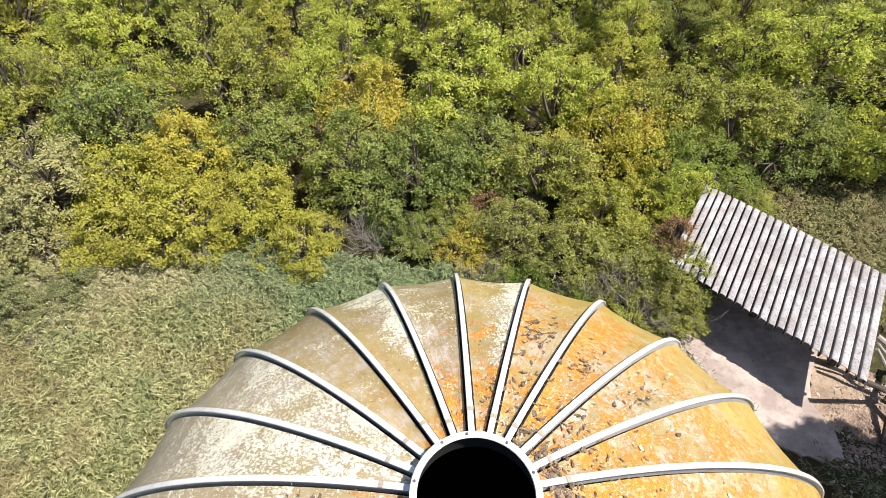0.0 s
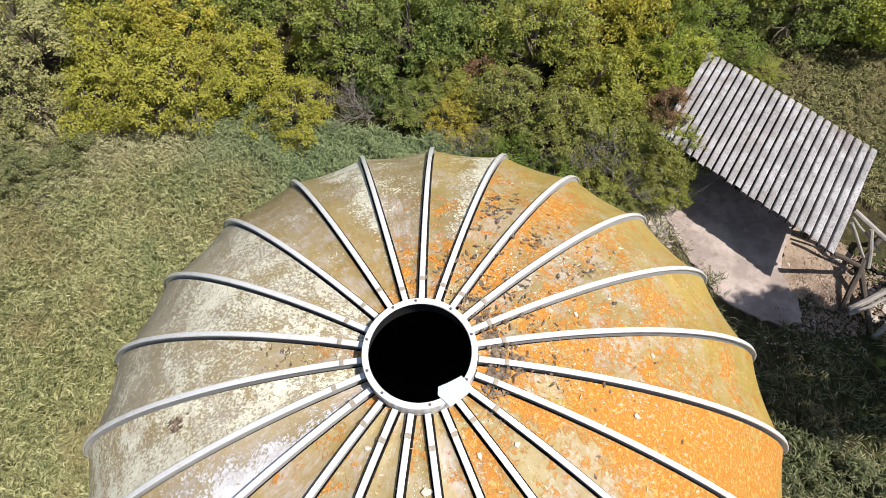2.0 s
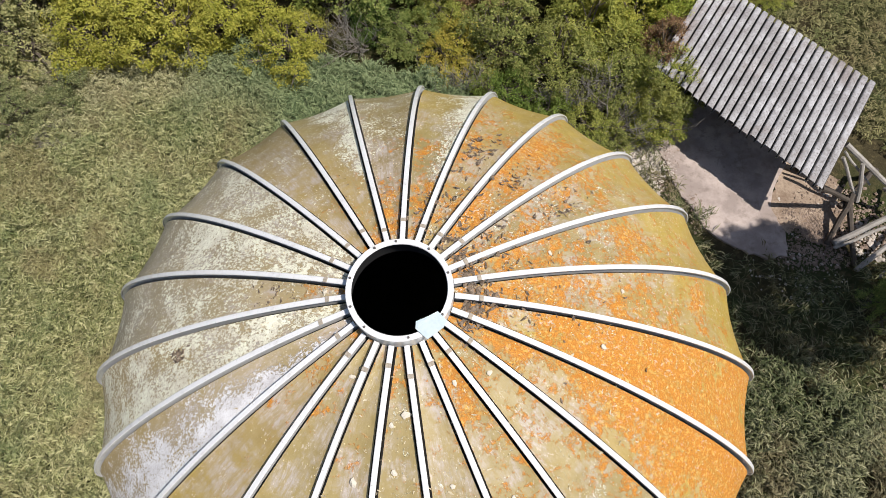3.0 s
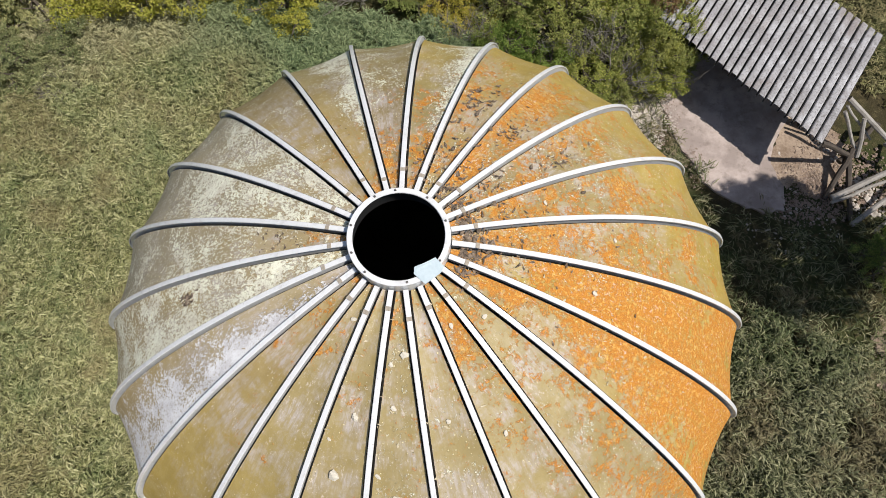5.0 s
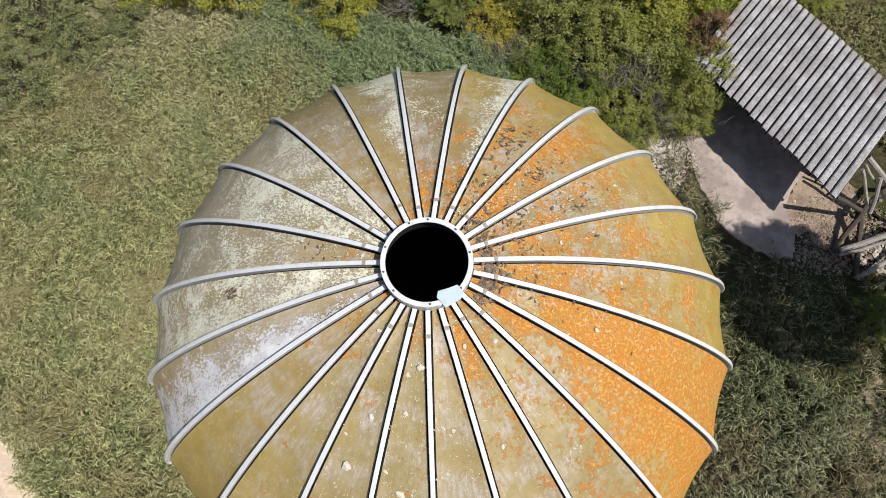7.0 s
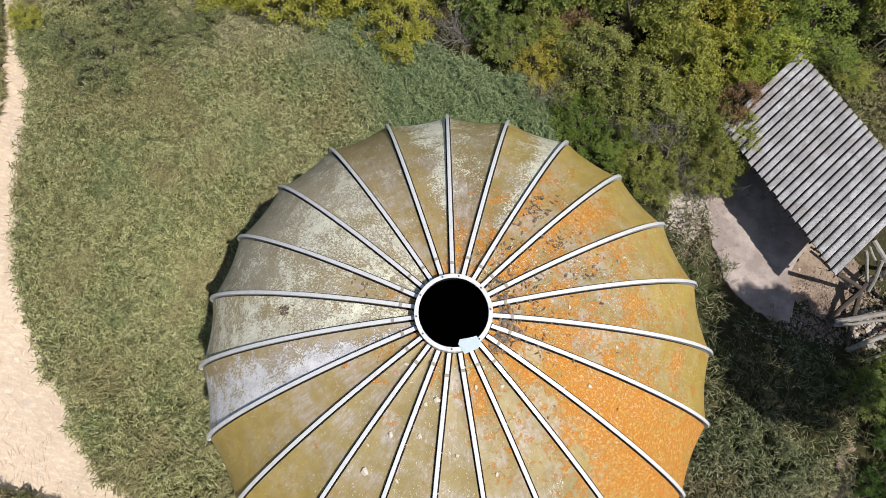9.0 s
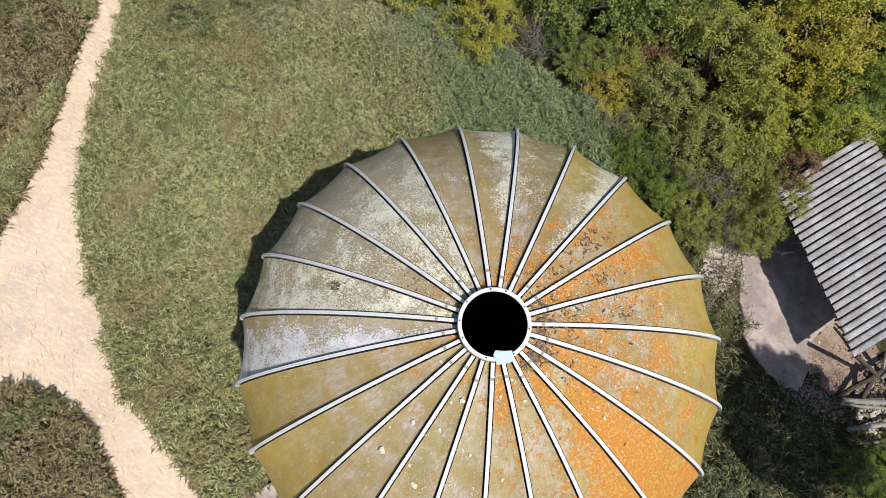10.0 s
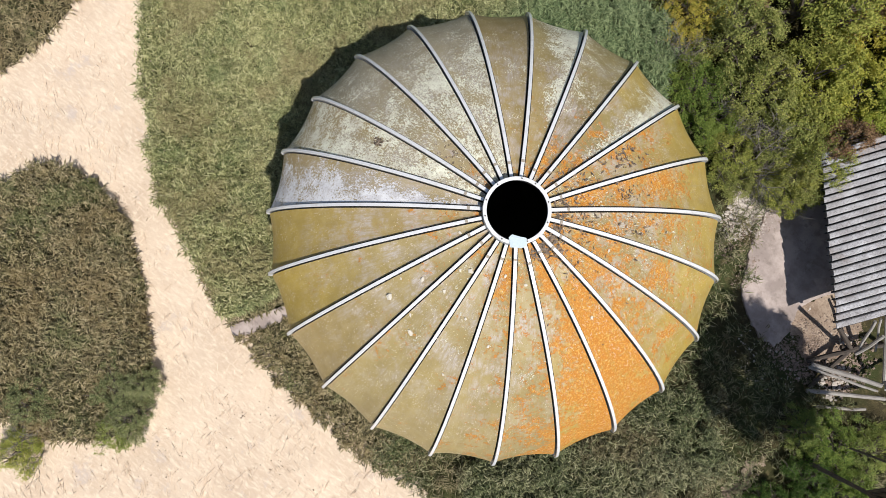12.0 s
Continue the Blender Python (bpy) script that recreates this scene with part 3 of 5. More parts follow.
    bmesh.ops.create_cone(bm, cap_ends=True, segments=8, radius1=0.011, radius2=0.009, depth=0.016)
    bolt = part("bolt", bm, BOLT, ring, "dark bolt head on the crown ring")
    for i, w in enumerate((0.3, 0.95, 1.65, 2.1, 2.9, 3.5, 4.0, 4.9, 5.7)):
        b = bolt if i == 0 else share(bolt)
        b.matrix_basis = Matrix.Translation((0.408 * math.cos(w), 0.408 * math.sin(w), zc + 0.155))
    # bent cover sheet left on the ring
    w = radians(RIB0) - 11.85 * STEP
    turn = Matrix.Rotation(w, 4, "Z")
    out = [(0.30, -0.08), (0.34, -0.12), (0.463, -0.105), (0.475, 0.05), (0.452, 0.105), (0.35, 0.10), (0.335, 0.022)]
    zz = [0.172, 0.164, 0.156, 0.156, 0.156, 0.166, 0.179]
    top = [turn @ Vector((x, y, zc + z)) for (x, y), z in zip(out, zz)]
    low = [p - Vector((0, 0, 0.005)) for p in top]
    m = len(out)
    faces = [tuple(range(m)), tuple(range(2 * m - 1, m - 1, -1))] + [(i, m + i, m + (i + 1) % m, (i + 1) % m) for i in range(m)]
    mesh_ob("cover_plate", top + low, faces, PLATE, tank, "bent bluish white scrap of sheet metal")


build_tank()


def dome_point(angle_k, s, lift=0.0):
    """A place on the dome: angle in ribs, s from the axis (0) to the rim (1). Gives the place and the normal."""
    a = radians(RIB0) - angle_k * STEP
    t, nrm = slope_frame(s)
    f = abs(angle_k - math.floor(angle_k) - 0.5)
    cut = math.cos(STEP / 2) / math.cos((0.5 - f - 0.5) * STEP) if f < 0.5 else 1
    sag = (0.012 + 0.032 * s ** 4) * (1 - (2 * f) ** 2)
    p = Vector((s * RIM_R * cut, 0, profile(s))) + nrm * (lift - sag)
    m = Matrix.Rotation(a, 4, "Z")
    return m @ p, (m.to_3x3() @ nrm)


def pebble_mesh(rng, flat=0.6):
    bm = bmesh.new()
    bmesh.ops.create_icosphere(bm, subdivisions=1, radius=0.5)
    for v in bm.verts:
        v.co *= 0.75 + 0.5 * rng.random()
        v.co.z *= flat
    me = bpy.data.meshes.new("stone")
    bm.to_mesh(me)
    bm.free()
    return me


def build_stones():
    rng = random.Random(5)
    shapes = [pebble_mesh(rng) for _ in range(5)]
    for me in shapes:
        me.materials.append(STONE)
    spots = [(15.55, 0.52, 0.11), (15.42, 0.39, 0.075), (14.55, 0.55, 0.08), (14.62, 0.36, 0.06), (14.85, 0.50, 0.05), (14.30, 0.25, 0.07),
             (14.72, 0.27, 0.05), (13.5, 0.40, 0.05), (12.6, 0.47, 0.05), (13.4, 0.62, 0.045), (16.4, 0.20, 0.05), (20.5, 0.17, 0.05),
             (9.5, 0.46, 0.06), (8.4, 0.52, 0.055), (7.5, 0.36, 0.05), (12.5, 0.22, 0.055), (11.4, 0.25, 0.05), (15.8, 0.45, 0.035)]
    for k, s, size in spots:
        p, nrm = dome_point(k, s, size * 0.16)
        ob = new("stone", shapes[rng.randrange(5)])
        ob.matrix_world = Matrix.Translation(p) @ nrm.to_track_quat("Z", "Y").to_matrix().to_4x4() @ Matrix.Rotation(rng.random() * 6, 4, "Z") @ Matrix.Diagonal((size * (0.9 + 0.4 * rng.random()), size * 0.8, size * 0.7, 1))
        tagged(ob, "pale flat stone lying on the dome", "stone", "stones on the dome")


build_stones()


def build_litter():
    """Dry moss curls and leaves caught near the crown, on the lichened side."""
    rng = random.Random(8)
    verts, faces = [], []

    def flake(p, nrm, size):
        q = nrm.to_track_quat("Z", "Y").to_matrix() @ Matrix.Rotation(rng.random() * 6.28, 3, "Z")
        n = rng.randint(4, 6)
        o = len(verts)
        curl = size * (0.15 + 0.7 * rng.random())
        thin = 0.25 + 0.4 * rng.random()
        for layer in (0, 1):
            for i in range(n):
                w = 2 * math.pi * i / n + rng.random() * 0.5
                r = size * (0.35 + 0.4 * rng.random())
                x, y = r * 1.25 * math.cos(w), thin * r * math.sin(w)
                verts.append(p + q @ Vector((x, y, layer * size * 0.07 + curl * (x / size) ** 2)))
        faces.append(tuple(o + n + i for i in range(n)))
        faces.append(tuple(o + i for i in range(n))[::-1])
        for i in range(n):
            j = (i + 1) % n
            faces.append((o + i, o + j, o + n + j, o + n + i))

    def scatter(count, k0, k1, s_mid, s_dev, lo, hi):
        for _ in range(count):
            k = k0 + (k1 - k0) * rng.random()
            s = rng.gauss(s_mid, s_dev)
            f = k - math.floor(k)
            if s < 0.135 or s > 0.93 or f < 0.07 or f > 0.93:
                continue
            p, nrm = dome_point(k, s, 0.004)
            flake(p, nrm, 1.1 * lo + 1.0 * (hi - lo) * rng.random() ** 2)

    scatter(300, 5.2, 11.3, 0.155, 0.018, 0.016, 0.060)
    scatter(190, 3.0, 9.5, 0.215, 0.055, 0.014, 0.058)
    scatter(75, 3.5, 8.0, 0.35, 0.10, 0.014, 0.052)
    scatter(40, 1.0, 5.0, 0.32, 0.12, 0.010, 0.028)
    scatter(60, 7.5, 11.0, 0.34, 0.13, 0.010, 0.034)
    scatter(34, 19.55, 19.75, 0.56, 0.012, 0.02, 0.05)
    scatter(60, 4.2, 4.75, 0.48, 0.035, 0.015, 0.055)
    scatter(40, 5.25, 5.7, 0.42, 0.035, 0.015, 0.05)
    scatter(40, 6.2, 6.8, 0.47, 0.04, 0.015, 0.045)
    scatter(40, 20.2, 20.8, 0.30, 0.04, 0.012, 0.035)
    ob = mesh_ob("moss_litter", verts, faces, MOSS)
    tagged(ob, "curled dark flakes of dry moss and leaves on the dome", "litter", kind="stuff")
    verts, faces = [], []

    def chips(count, k0, k1, s0, s1, lo, hi):
        for _ in range(count):
            k = k0 + (k1 - k0) * rng.random()
            s = s0 + (s1 - s0) * rng.random()
            f = k - math.floor(k)
            if f < 0.06 or f > 0.94:
                continue
            p, nrm = dome_point(k, s, 0.002)
            flake(p, nrm, lo + (hi - lo) * rng.random() ** 3)

    chips(190, 11.0, 16.2, 0.15, 0.75, 0.010, 0.036)
    chips(240, 4.0, 11.0, 0.15, 0.80, 0.010, 0.034)
    chips(240, 18.0, 23.0, 0.2, 0.85, 0.010, 0.032)
    ob = mesh_ob("lichen_chips", verts, faces, CHIP)
    tagged(ob, "small pale chips of lichen and grit on the dome", "grit", kind="stuff")


build_litter()

# ---------------------------------------------------------------- open shed
EAVE_Z, ROOF_LEN, ROOF_DEEP, ROOF_RISE = 0.95, 3.66, 2.40, 0.20
SHED_O, SHED_U, SHED_V = Vector((6.75, 3.22, 0)), Vector((-0.668, 0.745, 0)), Vector((0.567, 0.824, 0))


def shed_at(u, v, z):
    return SHED_O + SHED_U * u + SHED_V * v + Vector((0, 0, z))


def roof_sheet(u0, waves, pitch, v0, v1, ragged):
    """One corrugated sheet, with thickness, from u0 along the eave and from v0 to v1 up the slope."""
    prof = [(0.00, 0.0), (0.17, 0.0), (0.19, 0.080), (0.23, 0.100), (0.34, 0.108), (0.60, 0.110), (0.84, 0.108), (0.94, 0.100), (0.975, 0.004)]
    us = [(u0 + (w + a) * pitch, h) for w in range(waves) for a, h in prof] + [(u0 + waves * pitch, 0.0)]
    rows = 5
    rng = random.Random(int(u0 * 100) + int(v0 * 10))
    verts = []
    jag = [ragged * rng.random() for _ in range(waves + 1)]
    for layer in (0.0, -0.009):
        for i in range(rows + 1):
            for n, (u, h) in enumerate(us):
                f = i / rows
                v = v0 + (v1 - v0) * f - (jag[n // len(prof)] * (1 - f) if ragged else 0)
                z = EAVE_Z + ROOF_RISE * (v / ROOF_DEEP) + h + layer + 0.012 * math.sin(u * 1.7 + v * 2.0)
                verts.append(shed_at(u, v, z))
    m = len(us)
    o = (rows + 1) * m
    faces = []
    for i in range(rows):
        for n in range(m - 1):
            a, b, c, d = i * m + n, i * m + n + 1, (i + 1) * m + n + 1, (i + 1) * m + n
            faces.append((a, d, c, b))
            faces.append((o + a, o + b, o + c, o + d))
    for n in range(m - 1):
        faces.append((n, n + 1, o + n + 1, o + n))
        a = rows * m + n
        faces.append((a, o + a, o + a + 1, a + 1))
    for i in range(rows):
        a, b = i * m, (i + 1) * m
        faces.append((a, o + a, o + b, b))
        a, b = i * m + m - 1, (i + 1) * m + m - 1
        faces.append((a, b, o + b, o + a))
    return verts, faces


def beam_between(name, a, b, w, h, material, parent, label=""):
    a, b = Vector(a), Vector(b)
    bm = bmesh.new()
    box(bm, Matrix.Identity(4), w, h, (b - a).length, 0.008)
    ob = part(name, bm, material, parent, label)
    ob.matrix_basis = Matrix.Translation((a + b) / 2) @ (b - a).to_track_quat("Z", "Y").to_matrix().to_4x4()
    return ob


def build_shed():
    shed = new("open_shed")
    tagged(shed, "low open shed with a grey corrugated sheet roof", "shed")
    pitch = ROOF_LEN / 24
    for c, (first, waves) in enumerate([(0, 6), (6, 6), (12, 6), (18, 6)]):
        v, f = roof_sheet(first * pitch, waves, pitch, 0.0, ROOF_DEEP, 0.05)
        ob = mesh_ob("roof_sheet", v, f, SHEET, shed)
        # near-black trough faces: the shade between crests is painted in
        ob.data.materials.append(TROUGH_SHADE)
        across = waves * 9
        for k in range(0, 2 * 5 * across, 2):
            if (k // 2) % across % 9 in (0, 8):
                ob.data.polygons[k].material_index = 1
        ob.location.z = 0.004 * (c % 2)
    for v in (0.25, 1.25, 2.3):
        z = EAVE_Z + ROOF_RISE * v / ROOF_DEEP - 0.07
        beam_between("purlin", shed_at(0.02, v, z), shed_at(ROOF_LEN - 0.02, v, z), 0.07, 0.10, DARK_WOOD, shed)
    for u in (0.25, 1.8, 3.4):
        for v in (1.0, 2.25):
            p = shed_at(u, v, 0)
            z = EAVE_Z + ROOF_RISE * v / ROOF_DEEP - 0.12
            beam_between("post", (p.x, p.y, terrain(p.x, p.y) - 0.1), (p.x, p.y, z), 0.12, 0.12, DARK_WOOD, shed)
    # back wall of dark boards
    for i in range(16):
        u = 0.12 + i * 0.225
        p = shed_at(u, 2.40, 0)
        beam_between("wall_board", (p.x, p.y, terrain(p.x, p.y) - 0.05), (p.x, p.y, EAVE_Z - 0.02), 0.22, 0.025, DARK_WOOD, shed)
    return shed


build_shed()


def build_slab():
    bm = bmesh.new()
    rng = random.Random(3)
    outline = [(4.45, 5.3), (4.6, 4.5), (4.72, 3.95), (4.95, 3.45), (5.15, 3.0), (5.6, 2.6), (6.1, 2.4), (6.5, 2.45), (6.55, 2.9), (6.42, 3.5), (7.2, 4.9), (5.6, 6.9), (4.75, 5.9)]
    pts = []
    for (u0, v0), (u1, v1) in zip(outline, outline[1:] + outline[:1]):
        for i in range(5):
            f = i / 5
            pts.append((u0 + (u1 - u0) * f + rng.uniform(-0.03, 0.03), v0 + (v1 - v0) * f + rng.uniform(-0.03, 0.03)))
    for x, y in pts:
        bm.verts.new((x, y, terrain(x, y) + 0.05))
    bm.verts.ensure_lookup_table()
    f = bm.faces.new(bm.verts)
    if f.normal.z < 0:
        f.normal_flip()
    ext = bmesh.ops.extrude_face_region(bm, geom=[f])
    for v in ext["geom"]:
        if isinstance(v, bmesh.types.BMVert):
            v.co.z -= 0.25
    bmesh.ops.recalc_face_normals(bm, faces=bm.faces)
    ob = part("pavement", bm, CONCRETE)
    tagged(ob, "stained pale concrete apron before the open shed", "pavement", kind="structure")
    # small slab by the track
    bm = bmesh.new()
    box(bm, Matrix.Translation((-2.60, -4.22, terrain(-2.6, -4.2) + 0.02)) @ Matrix.Rotation(radians(60), 4, "Z"), 1.5, 0.32, 0.12, 0.012)
    ob = part("footbridge_slab", bm, CONCRETE)
    tagged(ob, "narrow concrete slab leading from track to tank", "slab")


build_slab()


def build_rubble():
    rng = random.Random(11)
    shapes = [pebble_mesh(rng, 0.7) for _ in range(6)]
    for me in shapes:
        me.name = "rubble_stone"
        me.materials.append(PALE_GRIT)

    def heap(cx, cy, rx, ry, count, lo, hi, group):
        for _ in range(count):
            a, r = rng.random() * 6.283, math.sqrt(rng.random())
            x, y = cx + rx * r * math.cos(a), cy + ry * r * math.sin(a)
            size = lo + (hi - lo) * rng.random() ** 2
            ob = new("rubble_stone", shapes[rng.randrange(6)])
            ob.matrix_world = Matrix.Translation((x, y, terrain(x, y) + size * 0.22 + 0.12 * (1 - r) * (rx > 0.7))) @ Euler((rng.random() * 0.8, rng.random() * 0.8, rng.random() * 6)).to_matrix().to_4x4() @ Matrix.Diagonal((size, size * (0.6 + 0.4 * rng.random()), size * 0.7, 1))
            tagged(ob, "broken pale rubble stone lying on the ground", "stone", group)

    heap(8.06, 2.75, 0.20, 0.16, 12, 0.06, 0.17, "rubble beside the shed")
    heap(8.20, 2.42, 0.20, 0.16, 12, 0.05, 0.15, "rubble beside the shed")
    heap(7.62, 3.72, 0.30, 0.25, 14, 0.03, 0.09, "rubble beside the shed")
    heap(6.55, 3.62, 0.10, 0.10, 5, 0.05, 0.09, "rubble beside the shed")
    heap(4.05, 4.85, 0.5, 0.5, 26, 0.04, 0.12, "rubble by the concrete apron")


def build_gravel(name, label, material, spots, seed):
    rng = np.random.default_rng(seed)
    base = np.array([(1, 0, 0), (0, 1, 0), (-1, 0, 0), (0, -1, 0), (0, 0, 0.8), (0, 0, -0.8)], float)
    tri = np.array([(0, 1, 4), (1, 2, 4), (2, 3, 4), (3, 0, 4), (1, 0, 5), (2, 1, 5), (3, 2, 5), (0, 3, 5)])
    vs, fs, o = [], [], 0
    for cx, cy, rx, ry, count, lo, hi, lift in [(*q, 0.0)[:8] for q in spots]:
        a, r = rng.uniform(0, 6.283, count), np.sqrt(rng.uniform(0, 1, count)) * rng.uniform(0.75, 1.1, count)
        x, y = cx + rx * r * np.cos(a), cy + ry * r * np.sin(a)
        size = lo + (hi - lo) * rng.uniform(0, 1, count) ** 3
        z = terrain_np(x, y) + size * 0.3 + lift + (0.02 if name == "track_grit" else 0.0)
        jag = rng.uniform(0.6, 1.35, (count, 6, 3))
        v = base[None] * jag * size[:, None, None]
        c, s2 = np.cos(a * 7), np.sin(a * 7)
        vx, vy = v[..., 0] * c[:, None] - v[..., 1] * s2[:, None], v[..., 0] * s2[:, None] + v[..., 1] * c[:, None]
        v = np.stack([vx + x[:, None], vy + y[:, None], v[..., 2] * 0.7 + z[:, None]], -1)
        vs.append(v.reshape(-1, 3))
        fs.append((tri[None] + 6 * np.arange(count)[:, None, None]).reshape(-1, 3) + o)
        o += 6 * count
    ob = mesh_ob(name, np.concatenate(vs).tolist(), np.concatenate(fs).tolist(), material)
    tagged(ob, label, "gravel", kind="stuff")


def build_bare_earth(outline, seed, label):
    """A thin, uneven spread of dry earth inside an outline."""
    step = 0.03
    xs = np.arange(min(p[0] for p in outline) - 0.2, max(p[0] for p in outline) + 0.2, step)
    ys = np.arange(min(p[1] for p in outline) - 0.2, max(p[1] for p in outline) + 0.2, step)
    X, Y = np.meshgrid(xs, ys)
    ok = inside(outline, X + 0.10 * np.sin(9 * Y + seed) + 0.05 * np.sin(23 * Y), Y + 0.10 * np.sin(8 * X + seed) + 0.05 * np.sin(21 * X))
    grid, verts, faces = {}, [], []

    def vert(i, j):
        if (i, j) not in grid:
            x, y = float(xs[i]), float(ys[j])
            grid[i, j] = len(verts)
            verts.append((x, y, terrain(x, y) + 0.022 + 0.025 * noise.noise(Vector((x * 3, y * 3, seed)))))
        return grid[i, j]

    for j in range(len(ys) - 1):
        for i in range(len(xs) - 1):
            if ok[j, i]:
                faces.append((vert(i, j), vert(i + 1, j), vert(i + 1, j + 1), vert(i, j + 1)))
    ob = mesh_ob("bare_earth", verts, faces, TAN_EARTH, smooth=True)
    tagged(ob, label, "ground", kind="structure")


build_bare_earth([(6.30, 3.30), (6.48, 3.75), (7.0, 4.7), (7.5, 4.5), (7.85, 3.8), (7.75, 3.1), (7.55, 2.8), (7.3, 2.75), (6.8, 2.85), (6.45, 2.95)], 1.0, "dry tan earth with brown litter beside the shed")
build_bare_earth([(7.54, -0.9), (7.58, -0.2), (7.62, 0.3), (7.70, 0.5), (7.76, 0.3), (7.80, -0.2), (7.80, -1.0), (7.7, -1.4)], 2.0, "worn tan earth strip between dark grass and bushes")
build_gravel("earth_gravel", "reddish brown litter and broken gravel by the shed", EARTH, [(6.9, 3.2, 0.5, 0.35, 500, 0.008, 0.030, 0.02), (7.3, 2.95, 0.45, 0.30, 700, 0.010, 0.035, 0.02), (7.5, 3.6, 0.6, 0.5, 500, 0.008, 0.030, 0.02), (8.1, 3.1, 0.5, 0.7, 500, 0.012, 0.045, 0.02), (7.0, 2.5, 0.7, 0.4, 700, 0.012, 0.04), (7.70, -0.4, 0.25, 0.8, 300, 0.006, 0.024, 0.02), (4.32, 4.02, 0.46, 0.83, 900, 0.008, 0.030), (4.71, 4.66, 0.28, 0.55, 200, 0.006, 0.022, 0.05), (5.0, 3.35, 0.25, 0.5, 260, 0.006, 0.024, 0.05)], 3)
build_gravel("pale_gravel", "pale broken gravel beside the concrete apron", PALE_GRIT, [(4.15, 4.75, 0.50, 0.60, 1900, 0.01, 0.055), (4.17, 4.22, 0.39, 0.55, 700, 0.008, 0.035), (4.58, 4.48, 0.23, 0.46, 220, 0.008, 0.03, 0.05), (8.05, 2.7, 0.35, 0.45, 120, 0.02, 0.06), (7.55, 3.7, 0.3, 0.3, 60, 0.015, 0.05), (6.6, 2.2, 0.9, 0.8, 160, 0.012, 0.035)], 4)
build_gravel("track_grit", "dark grit and crumbs of soil on the track", EARTH, [(-3.77, -6.7, 0.46, 0.55, 40, 0.006, 0.03), (-2.95, -8.24, 1.47, 1.29, 160, 0.005, 0.022), (-0.91, -6.2, 1.66, 0.74, 140, 0.005, 0.02), (-6.98, -3.8, 1.84, 0.46, 90, 0.005, 0.018), (-4.05, -8.46, 0.46, 0.64, 90, 0.006, 0.03)], 9)
build_rubble()


def build_poles():
    rng = random.Random(4)
    poles = POLES
    for a, b, r, dark in poles:
        a, b = Vector(a), Vector(b)
        pts = [a.lerp(b, f) + Vector((rng.uniform(-0.015, 0.015), rng.uniform(-0.015, 0.015), rng.uniform(-0.015, 0.015))) for f in (0, 0.25, 0.5, 0.75, 1)]
        v, f = tube(pts, [r, r * 0.97, r * 0.93, r * 0.9, r * 0.86], 8)
        ob = mesh_ob("timber_pole", v, f, DARK_WOOD if dark else WOOD, smooth=False)
        tagged(ob, "dark leaning timber pole beside the shed" if dark else "silvered timber pole propped beside the shed", "pole", "poles by the shed")


# from, to, radius, dark
POLES = [
    ((7.35, 2.65, 0.00), (8.55, 3.10, 0.45), 0.058, False),
    ((7.33, 2.55, -0.04), (8.58, 2.97, 0.38), 0.032, False),
    ((7.60, 2.12, -0.03), (8.82, 2.95, 0.35), 0.048, False),
    ((8.00, 1.96, -0.05), (8.80, 2.58, 0.10), 0.036, False),
    ((7.42, 4.12, 0.98), (8.66, 3.20, 0.32), 0.050, False),
    ((7.36, 3.98, 0.94), (8.02, 3.62, 0.40), 0.024, False),
    ((7.34, 3.92, 0.90), (7.82, 3.48, 0.24), 0.032, False),
    ((7.88, 3.40, 0.18), (7.72, 3.80, 0.80), 0.042, False),
    ((6.86, 3.34, 0.84), (7.78, 3.38, 0.20), 0.048, True),
    ((7.74, 3.46, 0.32), (7.24, 2.64, -0.08), 0.056, True),
    ((7.68, 3.44, 0.26), (7.63, 2.20, -0.08), 0.052, True),
    ((7.56, 3.28, 0.16), (8.28, 3.98, 0.34), 0.058, True),
    ((8.60, 3.75, -0.05), (8.62, 3.05, 0.52), 0.040, False),
    ((8.28, 4.02, -0.08), (8.24, 3.90, 0.42), 0.050, True),
]
build_poles()


# ---------------------------------------------------------------- plants
def leaf_quads(centres, normals, length, width, rng, fold=0.25):
    """Arrays of verts and quads: one leaf at each centre, facing near its normal."""
    n = len(centres)
    nrm = normals + rng.normal(0, 0.55, (n, 3))
    nrm /= np.linalg.norm(nrm, axis=1, keepdims=True)
    other = rng.normal(0, 1, (n, 3))
    a = np.cross(nrm, other)
    a /= np.linalg.norm(a, axis=1, keepdims=True) + 1e-9
    b = np.cross(nrm, a)
    L = (length * rng.uniform(0.6, 1.3, n))[:, None]
    W = (width * rng.uniform(0.6, 1.3, n))[:, None]
    p = np.stack([centres - a * L / 2, centres + b * W / 2 + nrm * W * fold, centres + a * L / 2, centres - b * W / 2 + nrm * W * fold], 1)
    return p.reshape(-1, 3), np.arange(4 * n).reshape(-1, 4)


